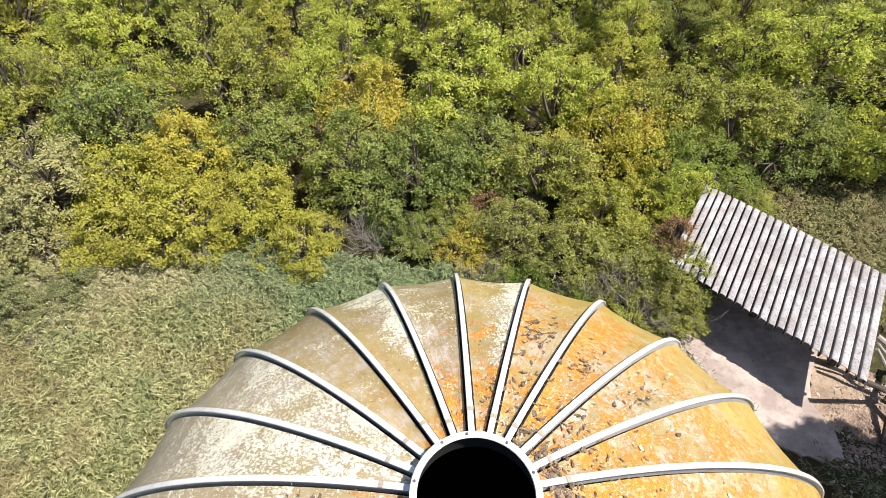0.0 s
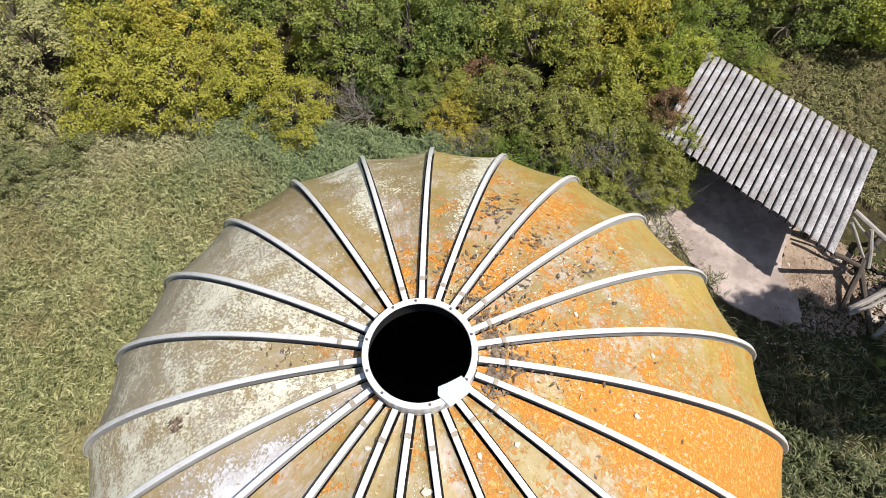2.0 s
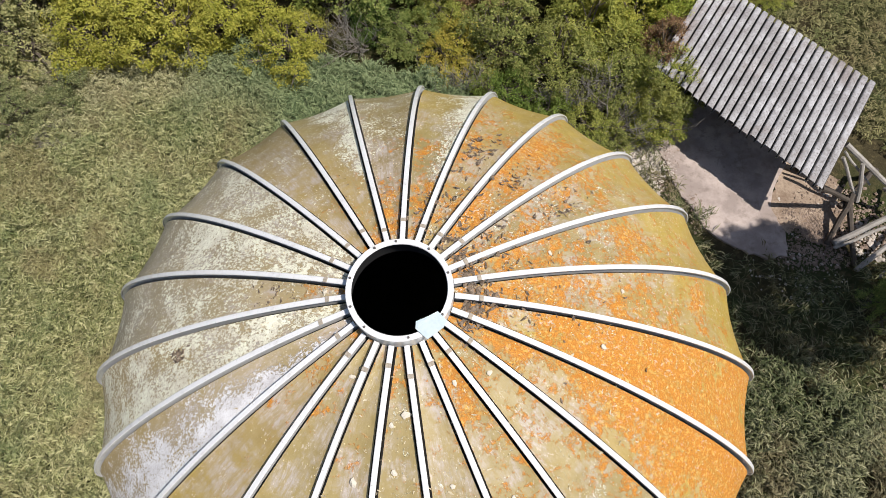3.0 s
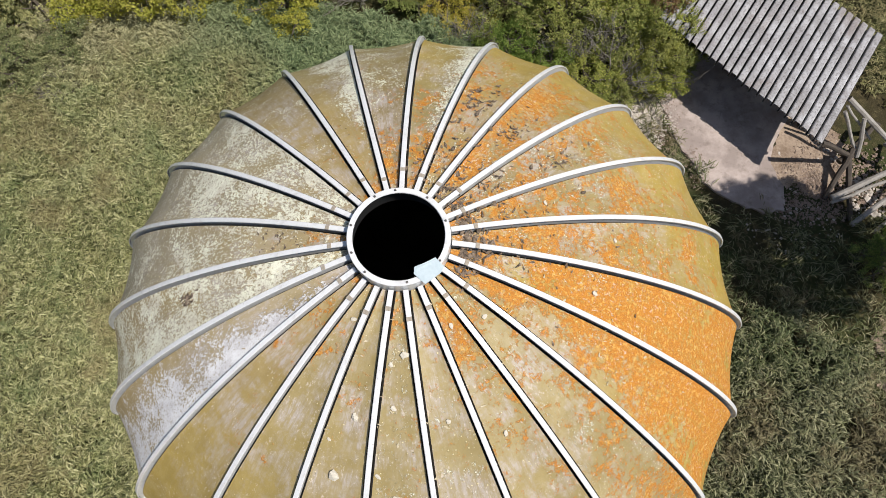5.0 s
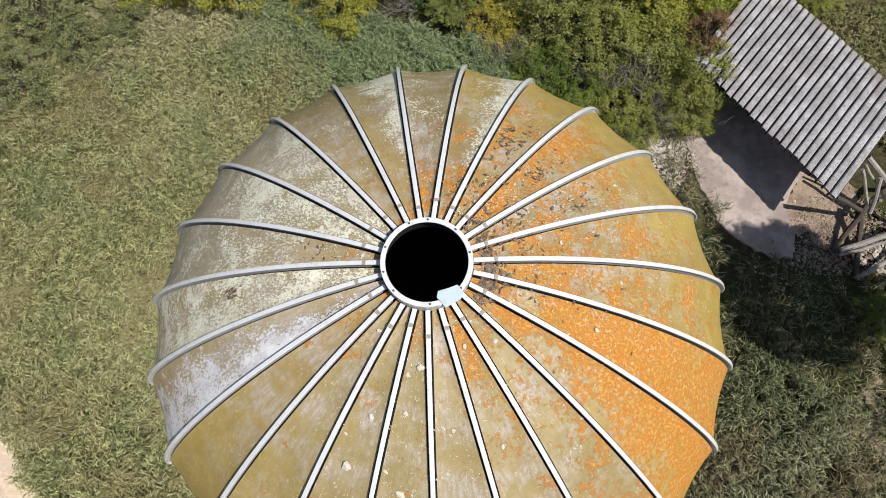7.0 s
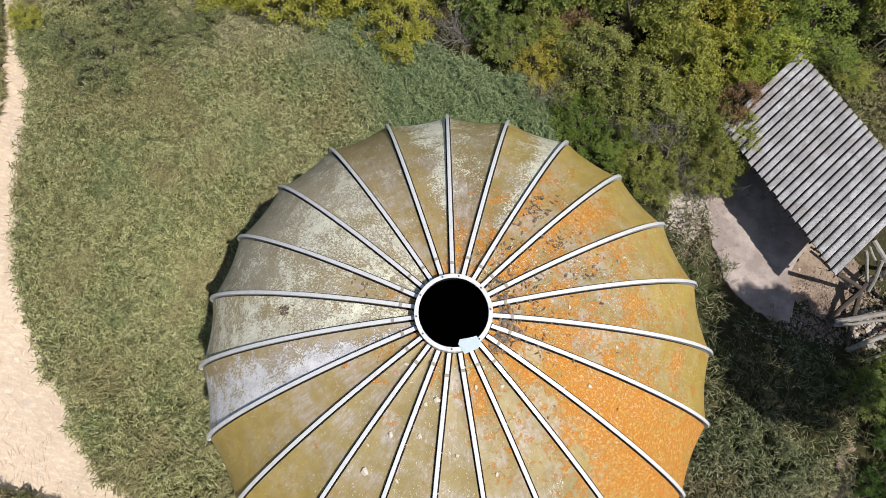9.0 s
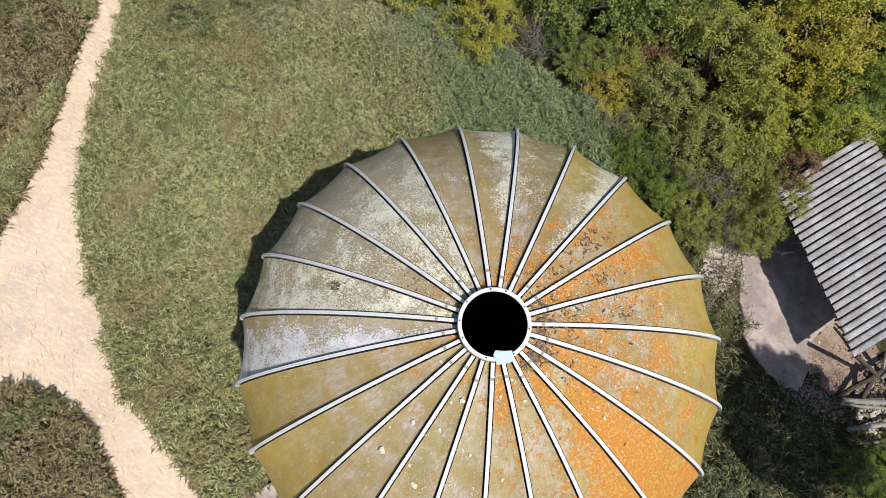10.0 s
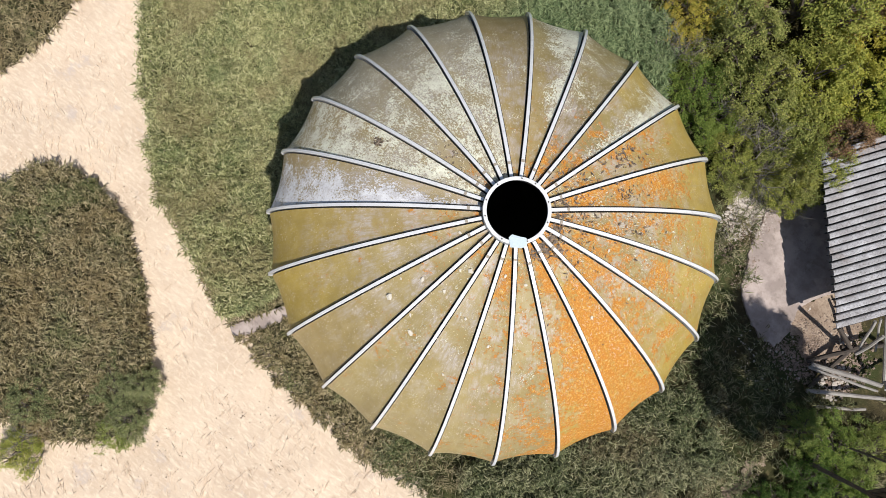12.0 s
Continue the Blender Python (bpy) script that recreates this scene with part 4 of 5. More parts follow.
def crown_mesh(seed, radius, height, leaves, leaf=0.10, droop=0.0, sparse=0.0, low=0.30):
    """A crown of many small leaves on uneven lobes and sprigs, and the lobes' middles."""
    rng = np.random.default_rng(seed)
    nl = 21
    ang = rng.uniform(0, 2 * np.pi, nl)
    rad = radius * 0.78 * np.sqrt(rng.uniform(0.02, 1, nl))
    z = height * (low + (0.80 - low) * rng.uniform(0, 1, nl)) * (1 - 0.42 * (rad / radius) ** 2)
    mid = np.stack([rad * np.cos(ang), rad * np.sin(ang), z], -1)
    size = radius * rng.uniform(0.18, 0.35, nl)
    mid[0], size[0] = (0, 0, height * 0.72), radius * 0.45
    cs, ns = [], []
    tuft = 34
    want = leaves // tuft
    while want > 0:
        k = rng.integers(0, nl, want * 2)
        d = rng.normal(0, 1, (len(k), 3))
        d[:, 2] = np.where(d[:, 2] < -0.2, -d[:, 2] * rng.uniform(-0.6, 1, len(k)), d[:, 2])
        d /= np.linalg.norm(d, axis=1, keepdims=True)
        bumpy = 1 + 0.16 * np.sin(d[:, 0] * 9 + k * 2.0) * np.sin(d[:, 1] * 8 + k) + 0.10 * np.sin(d[:, 2] * 11 + k)
        c = mid[k] + d * (size[k] * bumpy * rng.uniform(0.80, 1.12, len(k)))[:, None]
        gap = np.min([np.linalg.norm(c - mid[j], axis=1) / size[j] for j in range(nl)], axis=0)
        ok = (gap > 0.72) & (c[:, 2] > 0.12)
        if sparse:
            ok &= rng.uniform(0, 1, len(k)) > sparse * (np.sin(c[:, 0] * 4 + seed) * np.sin(c[:, 1] * 4) * np.sin(c[:, 2] * 4) > 0)
        c, d = c[ok][:want], d[ok][:want]
        cs.append(c)
        ns.append(d + np.array([0, 0, 0.35]))
        want -= len(c)
    # each of these places carries a tuft of leaves
    c, d = np.repeat(np.concatenate(cs), tuft, 0), np.repeat(np.concatenate(ns), tuft, 0)
    spread = 0.035 + 0.55 * leaf
    cs = [c + rng.normal(0, 1, c.shape) * spread * np.array([1, 1, 0.6])]
    ns = [d + rng.normal(0, 0.25, d.shape)]
    # sprigs that break the outline
    for i in range(110):
        k = rng.integers(0, nl)
        d = rng.normal(0, 1, 3)
        d[2] = abs(d[2]) + 0.3
        d /= np.linalg.norm(d)
        m = 14
        f = np.linspace(0.85, 1.35, m)[:, None]
        c = mid[k] + d * size[k] * f + rng.normal(0, 0.05, (m, 3)) + np.array([0, 0, -droop]) * (f - 0.85)
        cs.append(c)
        ns.append(np.tile(d * 0.4 + [0, 0, 0.8], (m, 1)))
    v, f = leaf_quads(np.concatenate(cs), np.concatenate(ns), leaf, leaf * 0.62, rng)
    return v, f, mid


def trunk_mesh(seed, mid, height, thick):
    rng = random.Random(seed)
    lists = []
    fork = Vector((rng.uniform(-0.1, 0.1), rng.uniform(-0.1, 0.1), height * 0.28))
    lists.append(tube([(0, 0, -0.25), (0.02, 0, 0.1), fork], [thick * 1.25, thick, thick * 0.8], 7))
    for m in mid:
        m = Vector(m)
        bend = fork.lerp(m, 0.5) + Vector((rng.uniform(-0.15, 0.15), rng.uniform(-0.15, 0.15), rng.uniform(0, 0.15)))
        tip = m + (m - fork) * 0.25
        lists.append(tube([fork, bend, m, tip], [thick * 0.6, thick * 0.42, thick * 0.25, thick * 0.06], 5))
        for _ in range(2):
            q = m + Vector((rng.uniform(-0.5, 0.5), rng.uniform(-0.5, 0.5), rng.uniform(0.0, 0.5)))
            lists.append(tube([bend.lerp(m, 0.6), m.lerp(q, 0.6), q], [thick * 0.25, thick * 0.15, thick * 0.04], 4))
    return join(lists)


LEAVES = {
    "yellow": leaf_material("yellow_green_leaf", (0.22, 0.235, 0.026), (0.41, 0.41, 0.046), (0.56, 0.50, 0.08)),
    "green": leaf_material("mid_green_leaf", (0.10, 0.16, 0.028), (0.21, 0.28, 0.05), (0.42, 0.43, 0.09), mingle=0.3),
    "bright": leaf_material("bright_green_leaf", (0.25, 0.325, 0.034), (0.43, 0.49, 0.056), (0.60, 0.59, 0.09)),
    "olive": leaf_material("olive_leaf", (0.165, 0.20, 0.03), (0.31, 0.345, 0.05), (0.51, 0.48, 0.085), mingle=0.3),
    "deep": leaf_material("dense_green_leaf", (0.10, 0.16, 0.022), (0.18, 0.26, 0.035), (0.31, 0.36, 0.055), mingle=0.15),
    # darkest tint: the shade of gaps in the undergrowth is in the leaf colour
    "dark": leaf_material("deep_green_leaf", (0.04, 0.085, 0.014), (0.09, 0.155, 0.022), (0.18, 0.25, 0.04), mingle=0.0),
    "dull": leaf_material("dull_olive_leaf", (0.13, 0.16, 0.03), (0.25, 0.28, 0.05), (0.47, 0.45, 0.10), mingle=0.2),
    "amber": leaf_material("amber_leaf", (0.32, 0.31, 0.03), (0.50, 0.46, 0.055), (0.62, 0.46, 0.07)),
    "grey": leaf_material("grey_green_leaf", (0.21, 0.23, 0.065), (0.37, 0.37, 0.10), (0.56, 0.51, 0.16), mingle=0.0),
    "sallow": leaf_material("sallow_leaf", (0.115, 0.145, 0.04), (0.23, 0.255, 0.07), (0.43, 0.415, 0.14), mingle=0.0),
    "rust": leaf_material("rusty_leaf", (0.19, 0.125, 0.05), (0.33, 0.19, 0.07), (0.42, 0.31, 0.10), mingle=0.0),
}
TEXTS = {
    "yellow": ("dense shrub with yellow-green autumn leaves", "shrub"),
    "green": ("leafy mid-green tree at the wood's edge", "tree"),
    "bright": ("bright green leafy tree", "tree"),
    "olive": ("twiggy olive-green shrub at the wood's edge", "shrub"),
    "deep": ("dense deep green tree at the wood's edge", "tree"),
    "dark": ("leafy bush with shade put into its deep green", "bush"),
    "dull": ("twiggy dull olive shrub beside the shed", "shrub"),
    "amber": ("shrub with amber and yellow turning leaves", "shrub"),
    "rust": ("thin shrub with rusty brown autumn leaves", "shrub"),
    "sallow": ("low dull green willow bush among reeds", "bush"),
    "grey": ("grey-green willow bush with narrow leaves", "bush"),
}


def build_protos():
    made = []
    for i, (radius, height, leaves, leaf) in enumerate([(1.7, 2.6, 10500, 0.080), (1.5, 3.2, 9000, 0.078), (1.9, 2.3, 11500, 0.080), (1.3, 2.9, 8000, 0.078), (1.6, 2.0, 9000, 0.075), (1.75, 3.4, 11000, 0.080), (1.9, 7.0, 19000, 0.125), (1.7, 2.6, 6800, 0.084), (1.5, 3.2, 6400, 0.082), (1.75, 3.4, 7200, 0.084)]):
        v, f, mid = crown_mesh(40 + i, radius, height, leaves, leaf, sparse=0.75 if i in (1, 4) else 0.45, low=0.58 if i == 6 else 0.30)
        tv, tf = trunk_mesh(60 + i, mid, height, 0.07 + 0.01 * (i % 6))
        cm = bpy.data.meshes.new("crown")
        cm.from_pydata(v.tolist(), [], f.tolist())
        cm.materials.append(LEAVES["green"])
        tm = bpy.data.meshes.new("trunk")
        tm.from_pydata([tuple(p) for p in tv], [], tf)
        tm.materials.append(BARK)
        made.append((cm, tm))
    return made


PROTOS = build_protos()


def plant(x, y, proto, tint, size=1.0, turn=0.0, tall=1.0, sink=0.0):
    cm, tm = PROTOS[proto]
    label, cat = TEXTS[tint]
    ob = new(cat)
    ob.matrix_world = Matrix.Translation((x, y, terrain(x, y) - sink)) @ Matrix.Rotation(turn, 4, "Z") @ Matrix.Diagonal((size, size, size * tall, 1))
    tagged(ob, label, cat, "wood behind the reeds" if y > 5 else "")
    t = new("trunk", tm)
    t.parent = ob
    c = new("crown", cm)
    c.parent = ob
    c.material_slots[0].link = "OBJECT"
    c.material_slots[0].material = LEAVES[tint]
    return ob


FRONT = [
    # x, y, proto, tint, size, height factor
    (-8.8, 8.8, 1, "grey", 0.92, 0.95), (-8.8, 7.6, 4, "grey", 0.80, 0.90), (-10.3, 7.0, 4, "grey", 0.81, 0.9), (-9.3, 4.65, 4, "sallow", 0.60, 0.95), (-10.3, 5.1, 3, "sallow", 0.55, 0.75), (-9.2, 6.3, 1, "sallow", 0.66, 0.75), (-7.6, 6.4, 3, "sallow", 0.50, 0.75),
    (-6.8, 8.5, 2, "yellow", 0.90, 1.05), (-5.5, 7.8, 0, "yellow", 0.80, 0.95), (-7.0, 7.5, 4, "yellow", 0.78, 0.95), (-4.3, 8.2, 0, "yellow", 0.74, 0.95), (-2.9, 7.2, 4, "yellow", 0.66, 0.95), (-5.7, 9.9, 0, "amber", 0.85, 1.0), (-2.8, 9.2, 3, "yellow", 0.5, 0.95),
    # the dark bush in this row stands in for a shaded void
    (-1.8, 9.1, 5, "green", 0.82, 0.95), (-0.5, 9.0, 0, "green", 0.82, 1.0), (-4.6, 10.6, 2, "green", 0.85, 1.0), (-1.9, 11.0, 0, "amber", 0.90, 1.15), (-1.3, 8.1, 4, "dark", 0.46, 0.8), (-0.3, 7.6, 4, "green", 0.55, 0.9),
    (0.5, 7.1, 4, "amber", 0.56, 0.95), (1.0, 8.2, 3, "rust", 0.50, 1.0), (0.2, 7.9, 3, "olive", 0.55, 0.85), (1.4, 7.1, 1, "dull", 0.70, 0.78), (2.2, 8.4, 5, "olive", 0.78, 0.95), (3.2, 7.2, 0, "olive", 0.72, 0.95), (1.0, 9.6, 2, "green", 0.85, 1.1),
    (4.2, 7.6, 0, "yellow", 0.66, 0.95), (4.0, 9.8, 2, "amber", 0.85, 1.15), (3.3, 9.1, 3, "rust", 0.50, 1.0), (2.6, 6.5, 1, "dull", 0.66, 0.78), (3.5, 6.2, 4, "dull", 0.68, 0.95), (2.9, 10.7, 5, "bright", 0.90, 1.0),
    (4.5, 5.8, 4, "dull", 0.58, 0.85), (4.3, 5.2, 3, "olive", 0.46, 0.62), (5.0, 6.3, 1, "dull", 0.52, 0.72), (4.45, 5.75, 1, "dull", 0.52, 0.95), (4.35, 5.35, 4, "olive", 0.48, 0.95), (4.55, 6.55, 3, "rust", 0.55, 1.1), (4.95, 7.2, 3, "bright", 0.46, 1.1), (4.6, 6.0, 1, "olive", 0.56, 0.85), (5.15, 7.75, 3, "bright", 0.62, 1.15), (5.0, 8.5, 4, "deep", 0.75, 1.05), (6.0, 9.0, 5, "deep", 0.70, 0.85),
    (1.5, 5.9, 4, "deep", 0.52, 0.95), (2.3, 5.4, 3, "deep", 0.50, 0.75), (3.0, 5.1, 4, "olive", 0.50, 0.9), (3.5, 4.75, 1, "dull", 0.38, 0.6), (-8.5, 5.7, 4, "sallow", 0.55, 0.95),
    (7.1, 10.0, 5, "olive", 0.85, 0.9), (6.2, 11.1, 2, "olive", 0.95, 1.0), (8.6, 10.2, 2, "green", 0.85, 0.95), (10.4, 9.6, 0, "bright", 0.85, 1.0), (7.4, 8.6, 4, "olive", 0.36, 0.6), (12.4, 8.6, 5, "olive", 0.90, 0.9),
    # dark bushes in this row stand in for shade low down
    (8.45, 0.85, 6, "green", 0.72, 1.35), (8.75, 1.60, 6, "green", 0.38, 3.1), (7.95, 1.30, 4, "green", 0.36, 0.75), (8.65, 1.55, 2, "deep", 0.40, 0.6), (9.35, 1.9, 4, "green", 0.46, 0.7), (9.2, 0.65, 0, "deep", 0.46, 0.8), (8.6, 0.5, 4, "dark", 0.42, 0.8), (8.4, -0.35, 4, "dark", 0.42, 0.8), (8.9, -1.3, 3, "bright", 0.63, 0.8), (8.4, -3.5, 0, "green", 0.63, 0.9),
    (-3.42, -7.45, 4, "sallow", 0.42, 0.8), (-3.50, -7.95, 4, "green", 0.32, 0.8), (-3.68, -6.75, 3, "sallow", 0.38, 0.7), (-3.95, -7.25, 4, "sallow", 0.40, 0.85), (-5.2, -8.55, 4, "sallow", 0.40, 0.8), (-4.75, -9.5, 1, "olive", 0.36, 0.55), (-11.75, 5.6, 3, "yellow", 0.42, 0.8), (-13.4, 4.6, 0, "yellow", 0.6, 0.8),
]
# a dark gap in the wood's edge that no crown fills
CLEARING = (-3.3, 9.5)


def build_wood():
    rng = random.Random(21)
    for x, y, p, tint, size, tall in FRONT:
        plant(x, y, p, tint, size, rng.random() * 6.28, tall)
    spots = [(f[0], f[1]) for f in FRONT] + [CLEARING]
    tints = ["bright", "bright", "green", "bright", "yellow", "olive", "bright", "olive"]
    y = 10.6
    row = 0
    while y < 21.5:
        x = -20 + (row % 2) * 1.1
        while x < 20.5:
            px, py = x + rng.uniform(-0.6, 0.6), y + rng.uniform(-0.6, 0.6)
            x += 1.95
            if min(math.hypot(px - a, py - b) for a, b in spots) < 1.45:
                continue
            spots.append((px, py))
            tint = tints[rng.randrange(8)]
            if px > 5 and rng.random() < 0.6:
                tint = rng.choice(["green", "bright", "olive"])
            plant(px, py, rng.randrange(6) if py < 12.0 else rng.randrange(7, 10), tint, rng.uniform(0.68, 1.08), rng.random() * 6.28, rng.uniform(0.85, 1.25))
        y += 1.75
        row += 1


build_wood()


def build_dead_bush(x, y, size, seed):
    rng = random.Random(seed)
    lists = []

    def grow(p, d, length, r, level):
        pts, q = [p], p
        for _ in range(3):
            d = (d + Vector((rng.uniform(-0.3, 0.3), rng.uniform(-0.3, 0.3), rng.uniform(-0.12, 0.22)))).normalized()
            q = q + d * length / 3
            pts.append(q)
        lists.append(tube(pts, [r, r * 0.8, r * 0.6, r * 0.35], 5))
        if level < 3:
            for _ in range(4):
                k = rng.randint(1, 3)
                grow(pts[k], (d + Vector((rng.uniform(-1, 1), rng.uniform(-1, 1), rng.uniform(-0.3, 0.7)))).normalized(), length * 0.62, r * 0.5, level + 1)

    for _ in range(6):
        grow(Vector((rng.uniform(-0.2, 0.2), rng.uniform(-0.2, 0.2), -0.1)), Vector((rng.uniform(-1, 1), rng.uniform(-1, 0.4), 0.9)).normalized(), 0.8, 0.022, 0)
    v, f = join(lists)
    ob = mesh_ob("dead_bush", v, f, DEAD)
    ob.matrix_world = Matrix.Translation((x, y, terrain(x, y))) @ Matrix.Scale(size, 4)
    tagged(ob, "bare dead bush with bleached twisting branches", "bush")


build_dead_bush(-1.5, 7.8, 1.1, 3)
build_dead_bush(2.9, 5.6, 1.0, 6)
build_dead_bush(0.5, 6.5, 0.9, 9)
build_dead_bush(3.7, 5.5, 1.15, 12)
build_dead_bush(-7.7, 5.4, 0.6, 14)
build_dead_bush(-4.6, -9.2, 0.6, 15)


# ---------------------------------------------------------------- reeds
def blades(x, y, rng, stem, length, width, lean, rear=1.0):
    """Bent, pointed leaves that grow at the points x, y."""
    n = len(x)
    clump = 0.5 + 0.28 * np.sin(5.3 * x + 2 * np.sin(3.1 * y)) + 0.22 * np.sin(6.7 * y + 2 * np.sin(4.3 * x + 1))
    tussock = np.sin(13 * x + 3 * np.sin(4 * y)) * np.sin(14 * y + 3 * np.sin(5 * x))
    z = terrain_np(x, y) + stem * (rng.uniform(0.2, 0.85, n) + 0.3 * (clump - 0.5) + 0.20 * tussock)
    az = 3.0 * np.sin(6.3 * x + 2 * np.sin(4.7 * y)) + 3.0 * np.sin(7.1 * y + 2 * np.sin(5.3 * x + 1)) + rng.normal(0, 1.2, n) + lean[0]
    d = np.stack([np.cos(az) + lean[1], np.sin(az) + lean[2], 0 * az], -1)
    d /= np.linalg.norm(d, axis=1, keepdims=True)
    side = np.stack([-d[:, 1], d[:, 0], 0 * az], -1)
    L = (length * rng.uniform(0.55, 1.25, n))[:, None]
    W = (width * rng.uniform(0.7, 1.3, n))[:, None]
    up = np.array([0, 0, 1.0])
    p0 = np.stack([x, y, z], -1)
    rise = rear * rng.uniform(0.25, 0.9, n)[:, None]
    p1 = p0 + d * L * 0.45 + up * L * 0.45 * rise
    p2 = p0 + d * L * 0.95 + up * L * (0.45 * rise - 0.12 * rear)
    verts = np.stack([p0, p1 + side * W * 0.6, p2, p1 - side * W * 0.6], 1).reshape(-1, 3)
    return verts, np.arange(4 * n).reshape(-1, 4).tolist()


def build_reeds(name, label, box2, keep, per_m2, stem, length, width, material, seed, lean=(0, 0, 0), rear=1.0, tuft=0.04):
    rng = np.random.default_rng(seed)
    x0, x1, y0, y1 = box2
    n = int((x1 - x0) * (y1 - y0) * per_m2)
    x, y = [np.repeat(q, 6) + rng.normal(0, tuft, 6 * len(q)) for q in (rng.uniform(x0, x1, n // 6), rng.uniform(y0, y1, n // 6))]
    ok = keep(x, y)
    x, y = x[ok], y[ok]
    v, f = blades(x, y, rng, stem, length, width, lean, rear)
    me = bpy.data.meshes.new(name)
    me.from_pydata(v.tolist(), [], f)
    me.materials.append(material)
    ob = new(name, me)
    tagged(ob, label, "reeds" if "reed" in name else "grass", kind="stuff")


def main_bed(x, y):
    off = inside(TRACK, x + wobble(x, y), y + wobble(y, x))
    edge = 7.9 - 1.3 * np.exp(-((x - 0.5) / 4.2) ** 2)
    return ~off & (np.hypot(x, y) > 3.62) & (y < edge) & (x < 1.5 - 0.35 * (y - 4.0)) & (x > -13.0) & ((x > -11.35) | (y > 3.6)) & (y > -0.55 * (x + 3) - 5.6) & ~((x > -3.3 + 0.42 * (y + 4.9)) & (y < -2.7))


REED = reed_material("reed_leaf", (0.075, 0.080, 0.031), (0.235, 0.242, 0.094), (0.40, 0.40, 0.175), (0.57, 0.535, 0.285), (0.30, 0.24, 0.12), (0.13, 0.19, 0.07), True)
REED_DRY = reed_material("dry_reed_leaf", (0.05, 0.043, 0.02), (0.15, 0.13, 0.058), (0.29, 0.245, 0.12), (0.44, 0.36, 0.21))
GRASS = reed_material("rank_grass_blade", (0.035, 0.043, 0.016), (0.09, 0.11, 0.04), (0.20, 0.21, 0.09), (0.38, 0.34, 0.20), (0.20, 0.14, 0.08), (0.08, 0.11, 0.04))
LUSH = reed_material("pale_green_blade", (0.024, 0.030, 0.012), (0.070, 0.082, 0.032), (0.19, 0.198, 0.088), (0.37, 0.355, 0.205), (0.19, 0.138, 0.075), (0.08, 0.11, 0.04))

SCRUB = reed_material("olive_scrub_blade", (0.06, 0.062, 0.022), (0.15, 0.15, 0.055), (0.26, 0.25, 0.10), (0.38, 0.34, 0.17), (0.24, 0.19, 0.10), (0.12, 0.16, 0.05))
FAR_BED = [(-18, -5.2), (-12.0, -4.9), (-10.7, -4.0), (-10.4, -2.5), (-10.5, -1.2), (-10.75, 0), (-11.1, 1.0), (-11.7, 2.8), (-12.0, 4.2), (-14.0, 8), (-18, 8)]
YARD = [(4.4, 5.6), (4.55, 4.4), (4.85, 3.55), (5.3, 2.9), (5.7, 2.55), (6.3, 2.25), (6.9, 2.1), (7.4, 2.2), (9.2, 2.5), (9.2, 8.0), (5.6, 8.0)]


def island_bed(x, y):
    return inside(ISLAND, x + 0.8 * wobble(7 * x, 6 * y), y + 0.8 * wobble(6 * y, 7 * x))


def shade_bed(x, y):
    return (np.hypot(x, y) > 3.62) & ~inside(TRACK, x, y) & ((x < 3.4) | (y < 1.6) | (np.sin(7 * x + 3 * y) * np.sin(5 * y - 4 * x) > -0.15)) & ~((np.abs(x - 8.15 + 0.2 * np.sin(2 * y)) < 0.36) & (y > -1.8) & (y < 0.25)) & ~inside(YARD, x + 0.16 * np.sin(y * 9), y + 0.16 * np.sin(x * 8))


def lush_bed(x, y):
    return (np.hypot(x, y) > 3.7) & ~inside(TRACK, x, y) & (np.hypot((x - 5.0) / 2.25, (y + 2.3) / 2.8) < 1 + 3 * wobble(x, y))


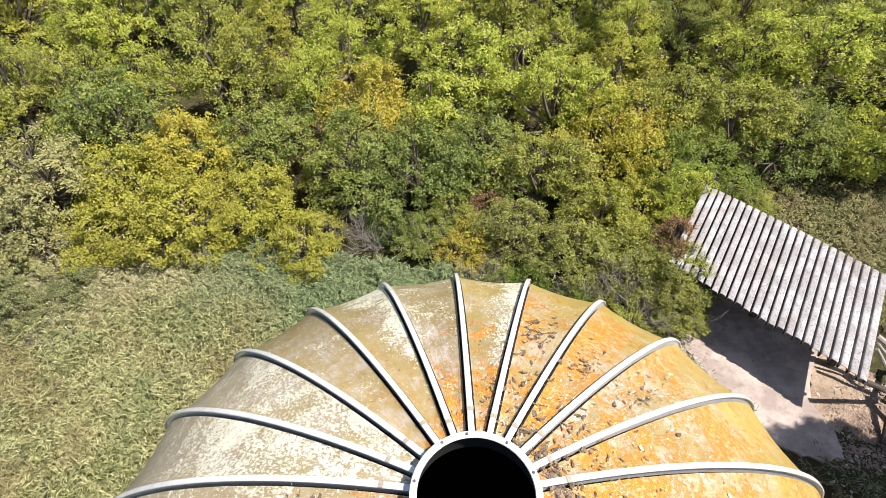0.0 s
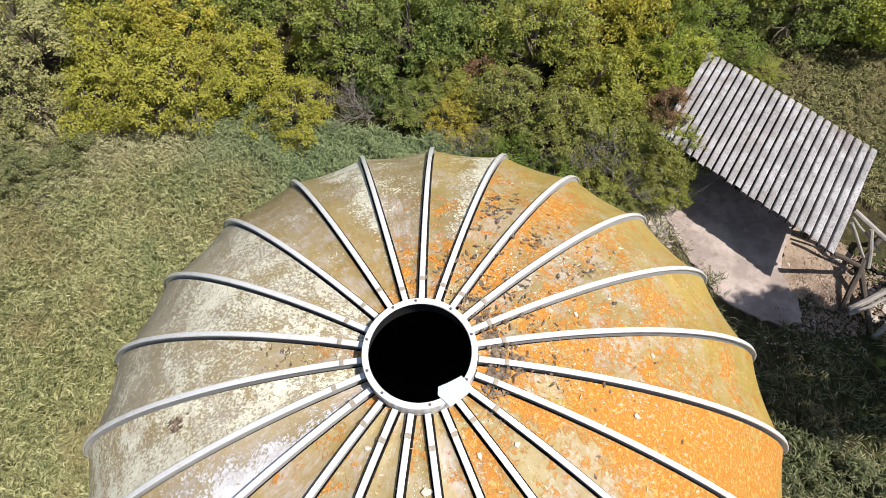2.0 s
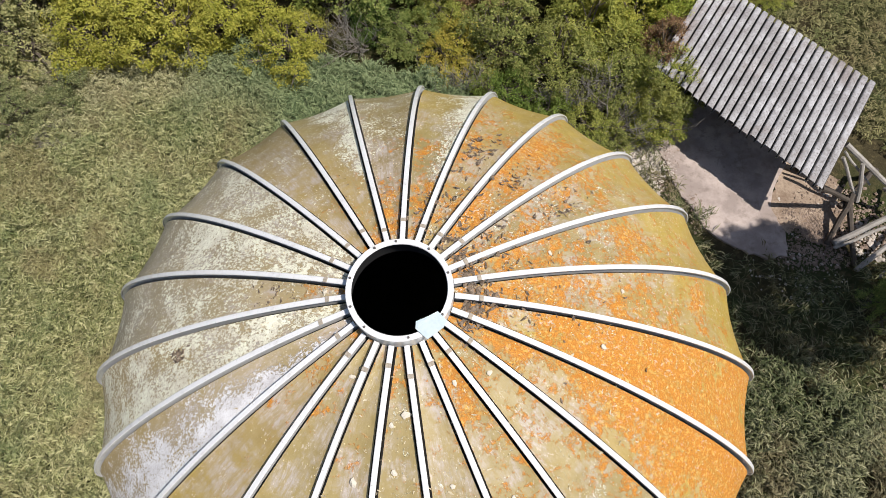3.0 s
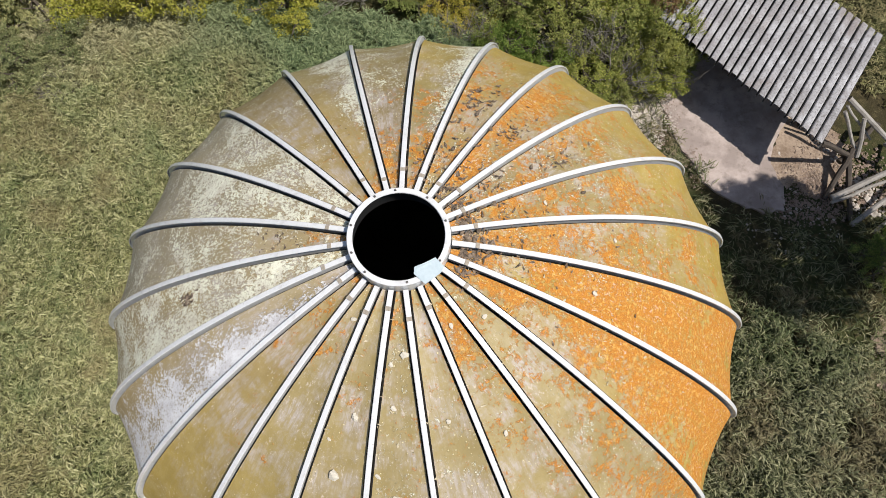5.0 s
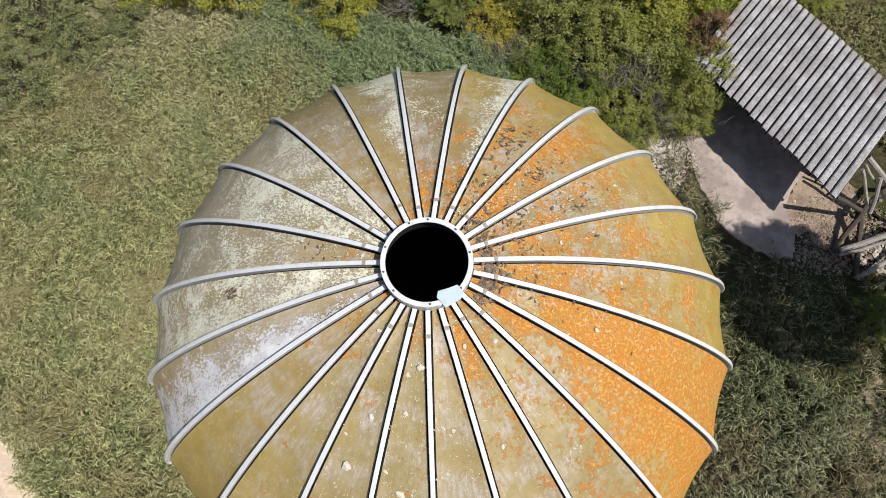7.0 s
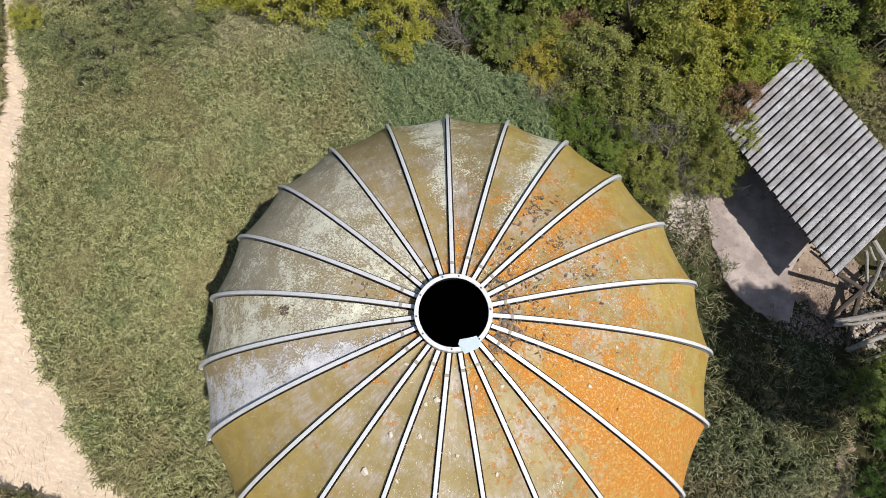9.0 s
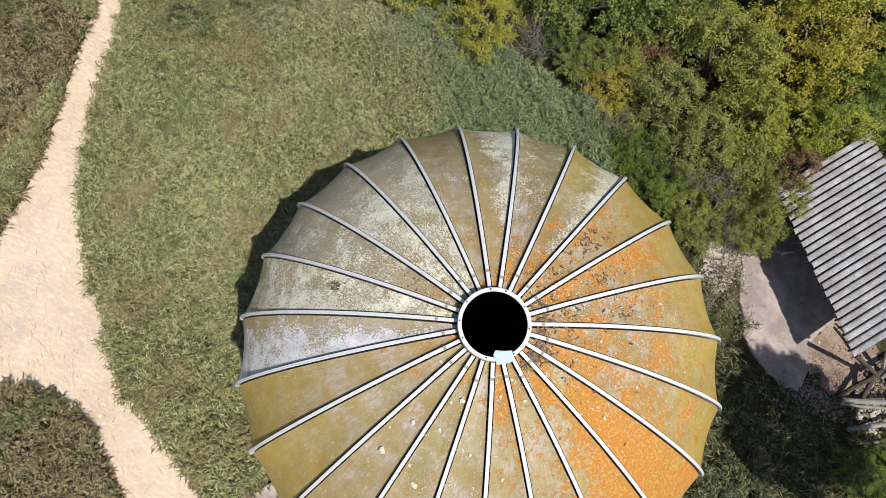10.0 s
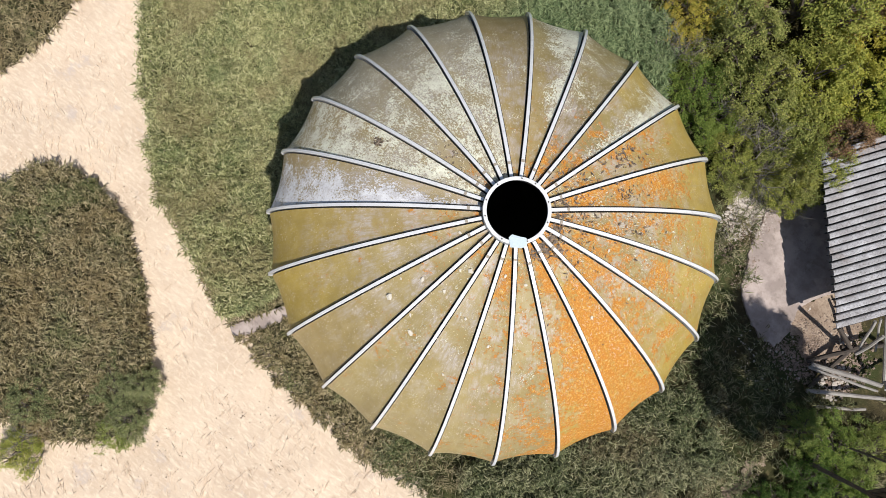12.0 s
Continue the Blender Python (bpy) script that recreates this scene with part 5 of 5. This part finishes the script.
def edge_bed(x, y):
    return (np.hypot(x, y) > 3.62) & ~inside(TRACK, x, y + 0.1 + wobble(5 * x, 5 * y)) & (np.abs((x + 2.60) * 0.866 - (y + 4.22) * 0.50) > 0.15)


build_reeds("reed_bed", "dense green and tan reed bed round the tank", (-15, 2.5, -5.6, 8.8), main_bed, 3300, 0.60, 0.165, 0.017, REED, 1, (0, 0.25, 0.2))
build_reeds("island_reeds", "brownish dry reed bed between the tracks", (-12, -3.5, -10.4, -4.2), island_bed, 2500, 0.42, 0.16, 0.021, REED_DRY, 2)
build_reeds("far_reeds", "dry reed bed beyond the track", (-16, -10.2, -5, 6), lambda x, y: ~inside(TRACK, x, y) & inside(FAR_BED, x, y), 800, 0.16, 0.22, 0.022, REED_DRY, 3)
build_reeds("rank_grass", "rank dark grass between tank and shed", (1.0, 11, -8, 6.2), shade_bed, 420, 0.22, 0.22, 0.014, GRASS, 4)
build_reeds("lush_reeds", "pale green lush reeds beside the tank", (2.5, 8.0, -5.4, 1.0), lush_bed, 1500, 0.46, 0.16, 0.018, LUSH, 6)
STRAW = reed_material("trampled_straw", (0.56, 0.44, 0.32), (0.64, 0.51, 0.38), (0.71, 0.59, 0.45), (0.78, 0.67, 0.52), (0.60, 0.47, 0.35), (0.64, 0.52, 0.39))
build_reeds("trampled_straw_grass", "pale trampled straw strewn over the sandy track", (-12, 3.5, -11.0, 3.5), lambda x, y: inside(TRACK, x, y) & ~inside(ISLAND, x, y), 80, 0.040, 0.24, 0.018, STRAW, 7, (0, -0.8, 1.2), 0.03, 0.25)
build_reeds("rough_grass", "rough sunlit grass behind the shed", (6.5, 14.0, 2.0, 11.0), lambda x, y: (x - 8.10) * 0.743 + (y - 5.18) * 0.669 > 0.12, 800, 0.14, 0.13, 0.018, SCRUB, 8)
build_reeds("edge_grass", "dry scrubby grass along the track's edge", (-4.2, 2.0, -5.6, -2.6), edge_bed, 1700, 0.16, 0.15, 0.020, REED_DRY, 5)

# ---------------------------------------------------------------- to metres
for ob in list(bpy.data.objects):
    if ob.parent is None and ob.type not in ("CAMERA", "LIGHT"):
        ob.matrix_basis = Matrix.Scale(SIZE, 4) @ ob.matrix_basis
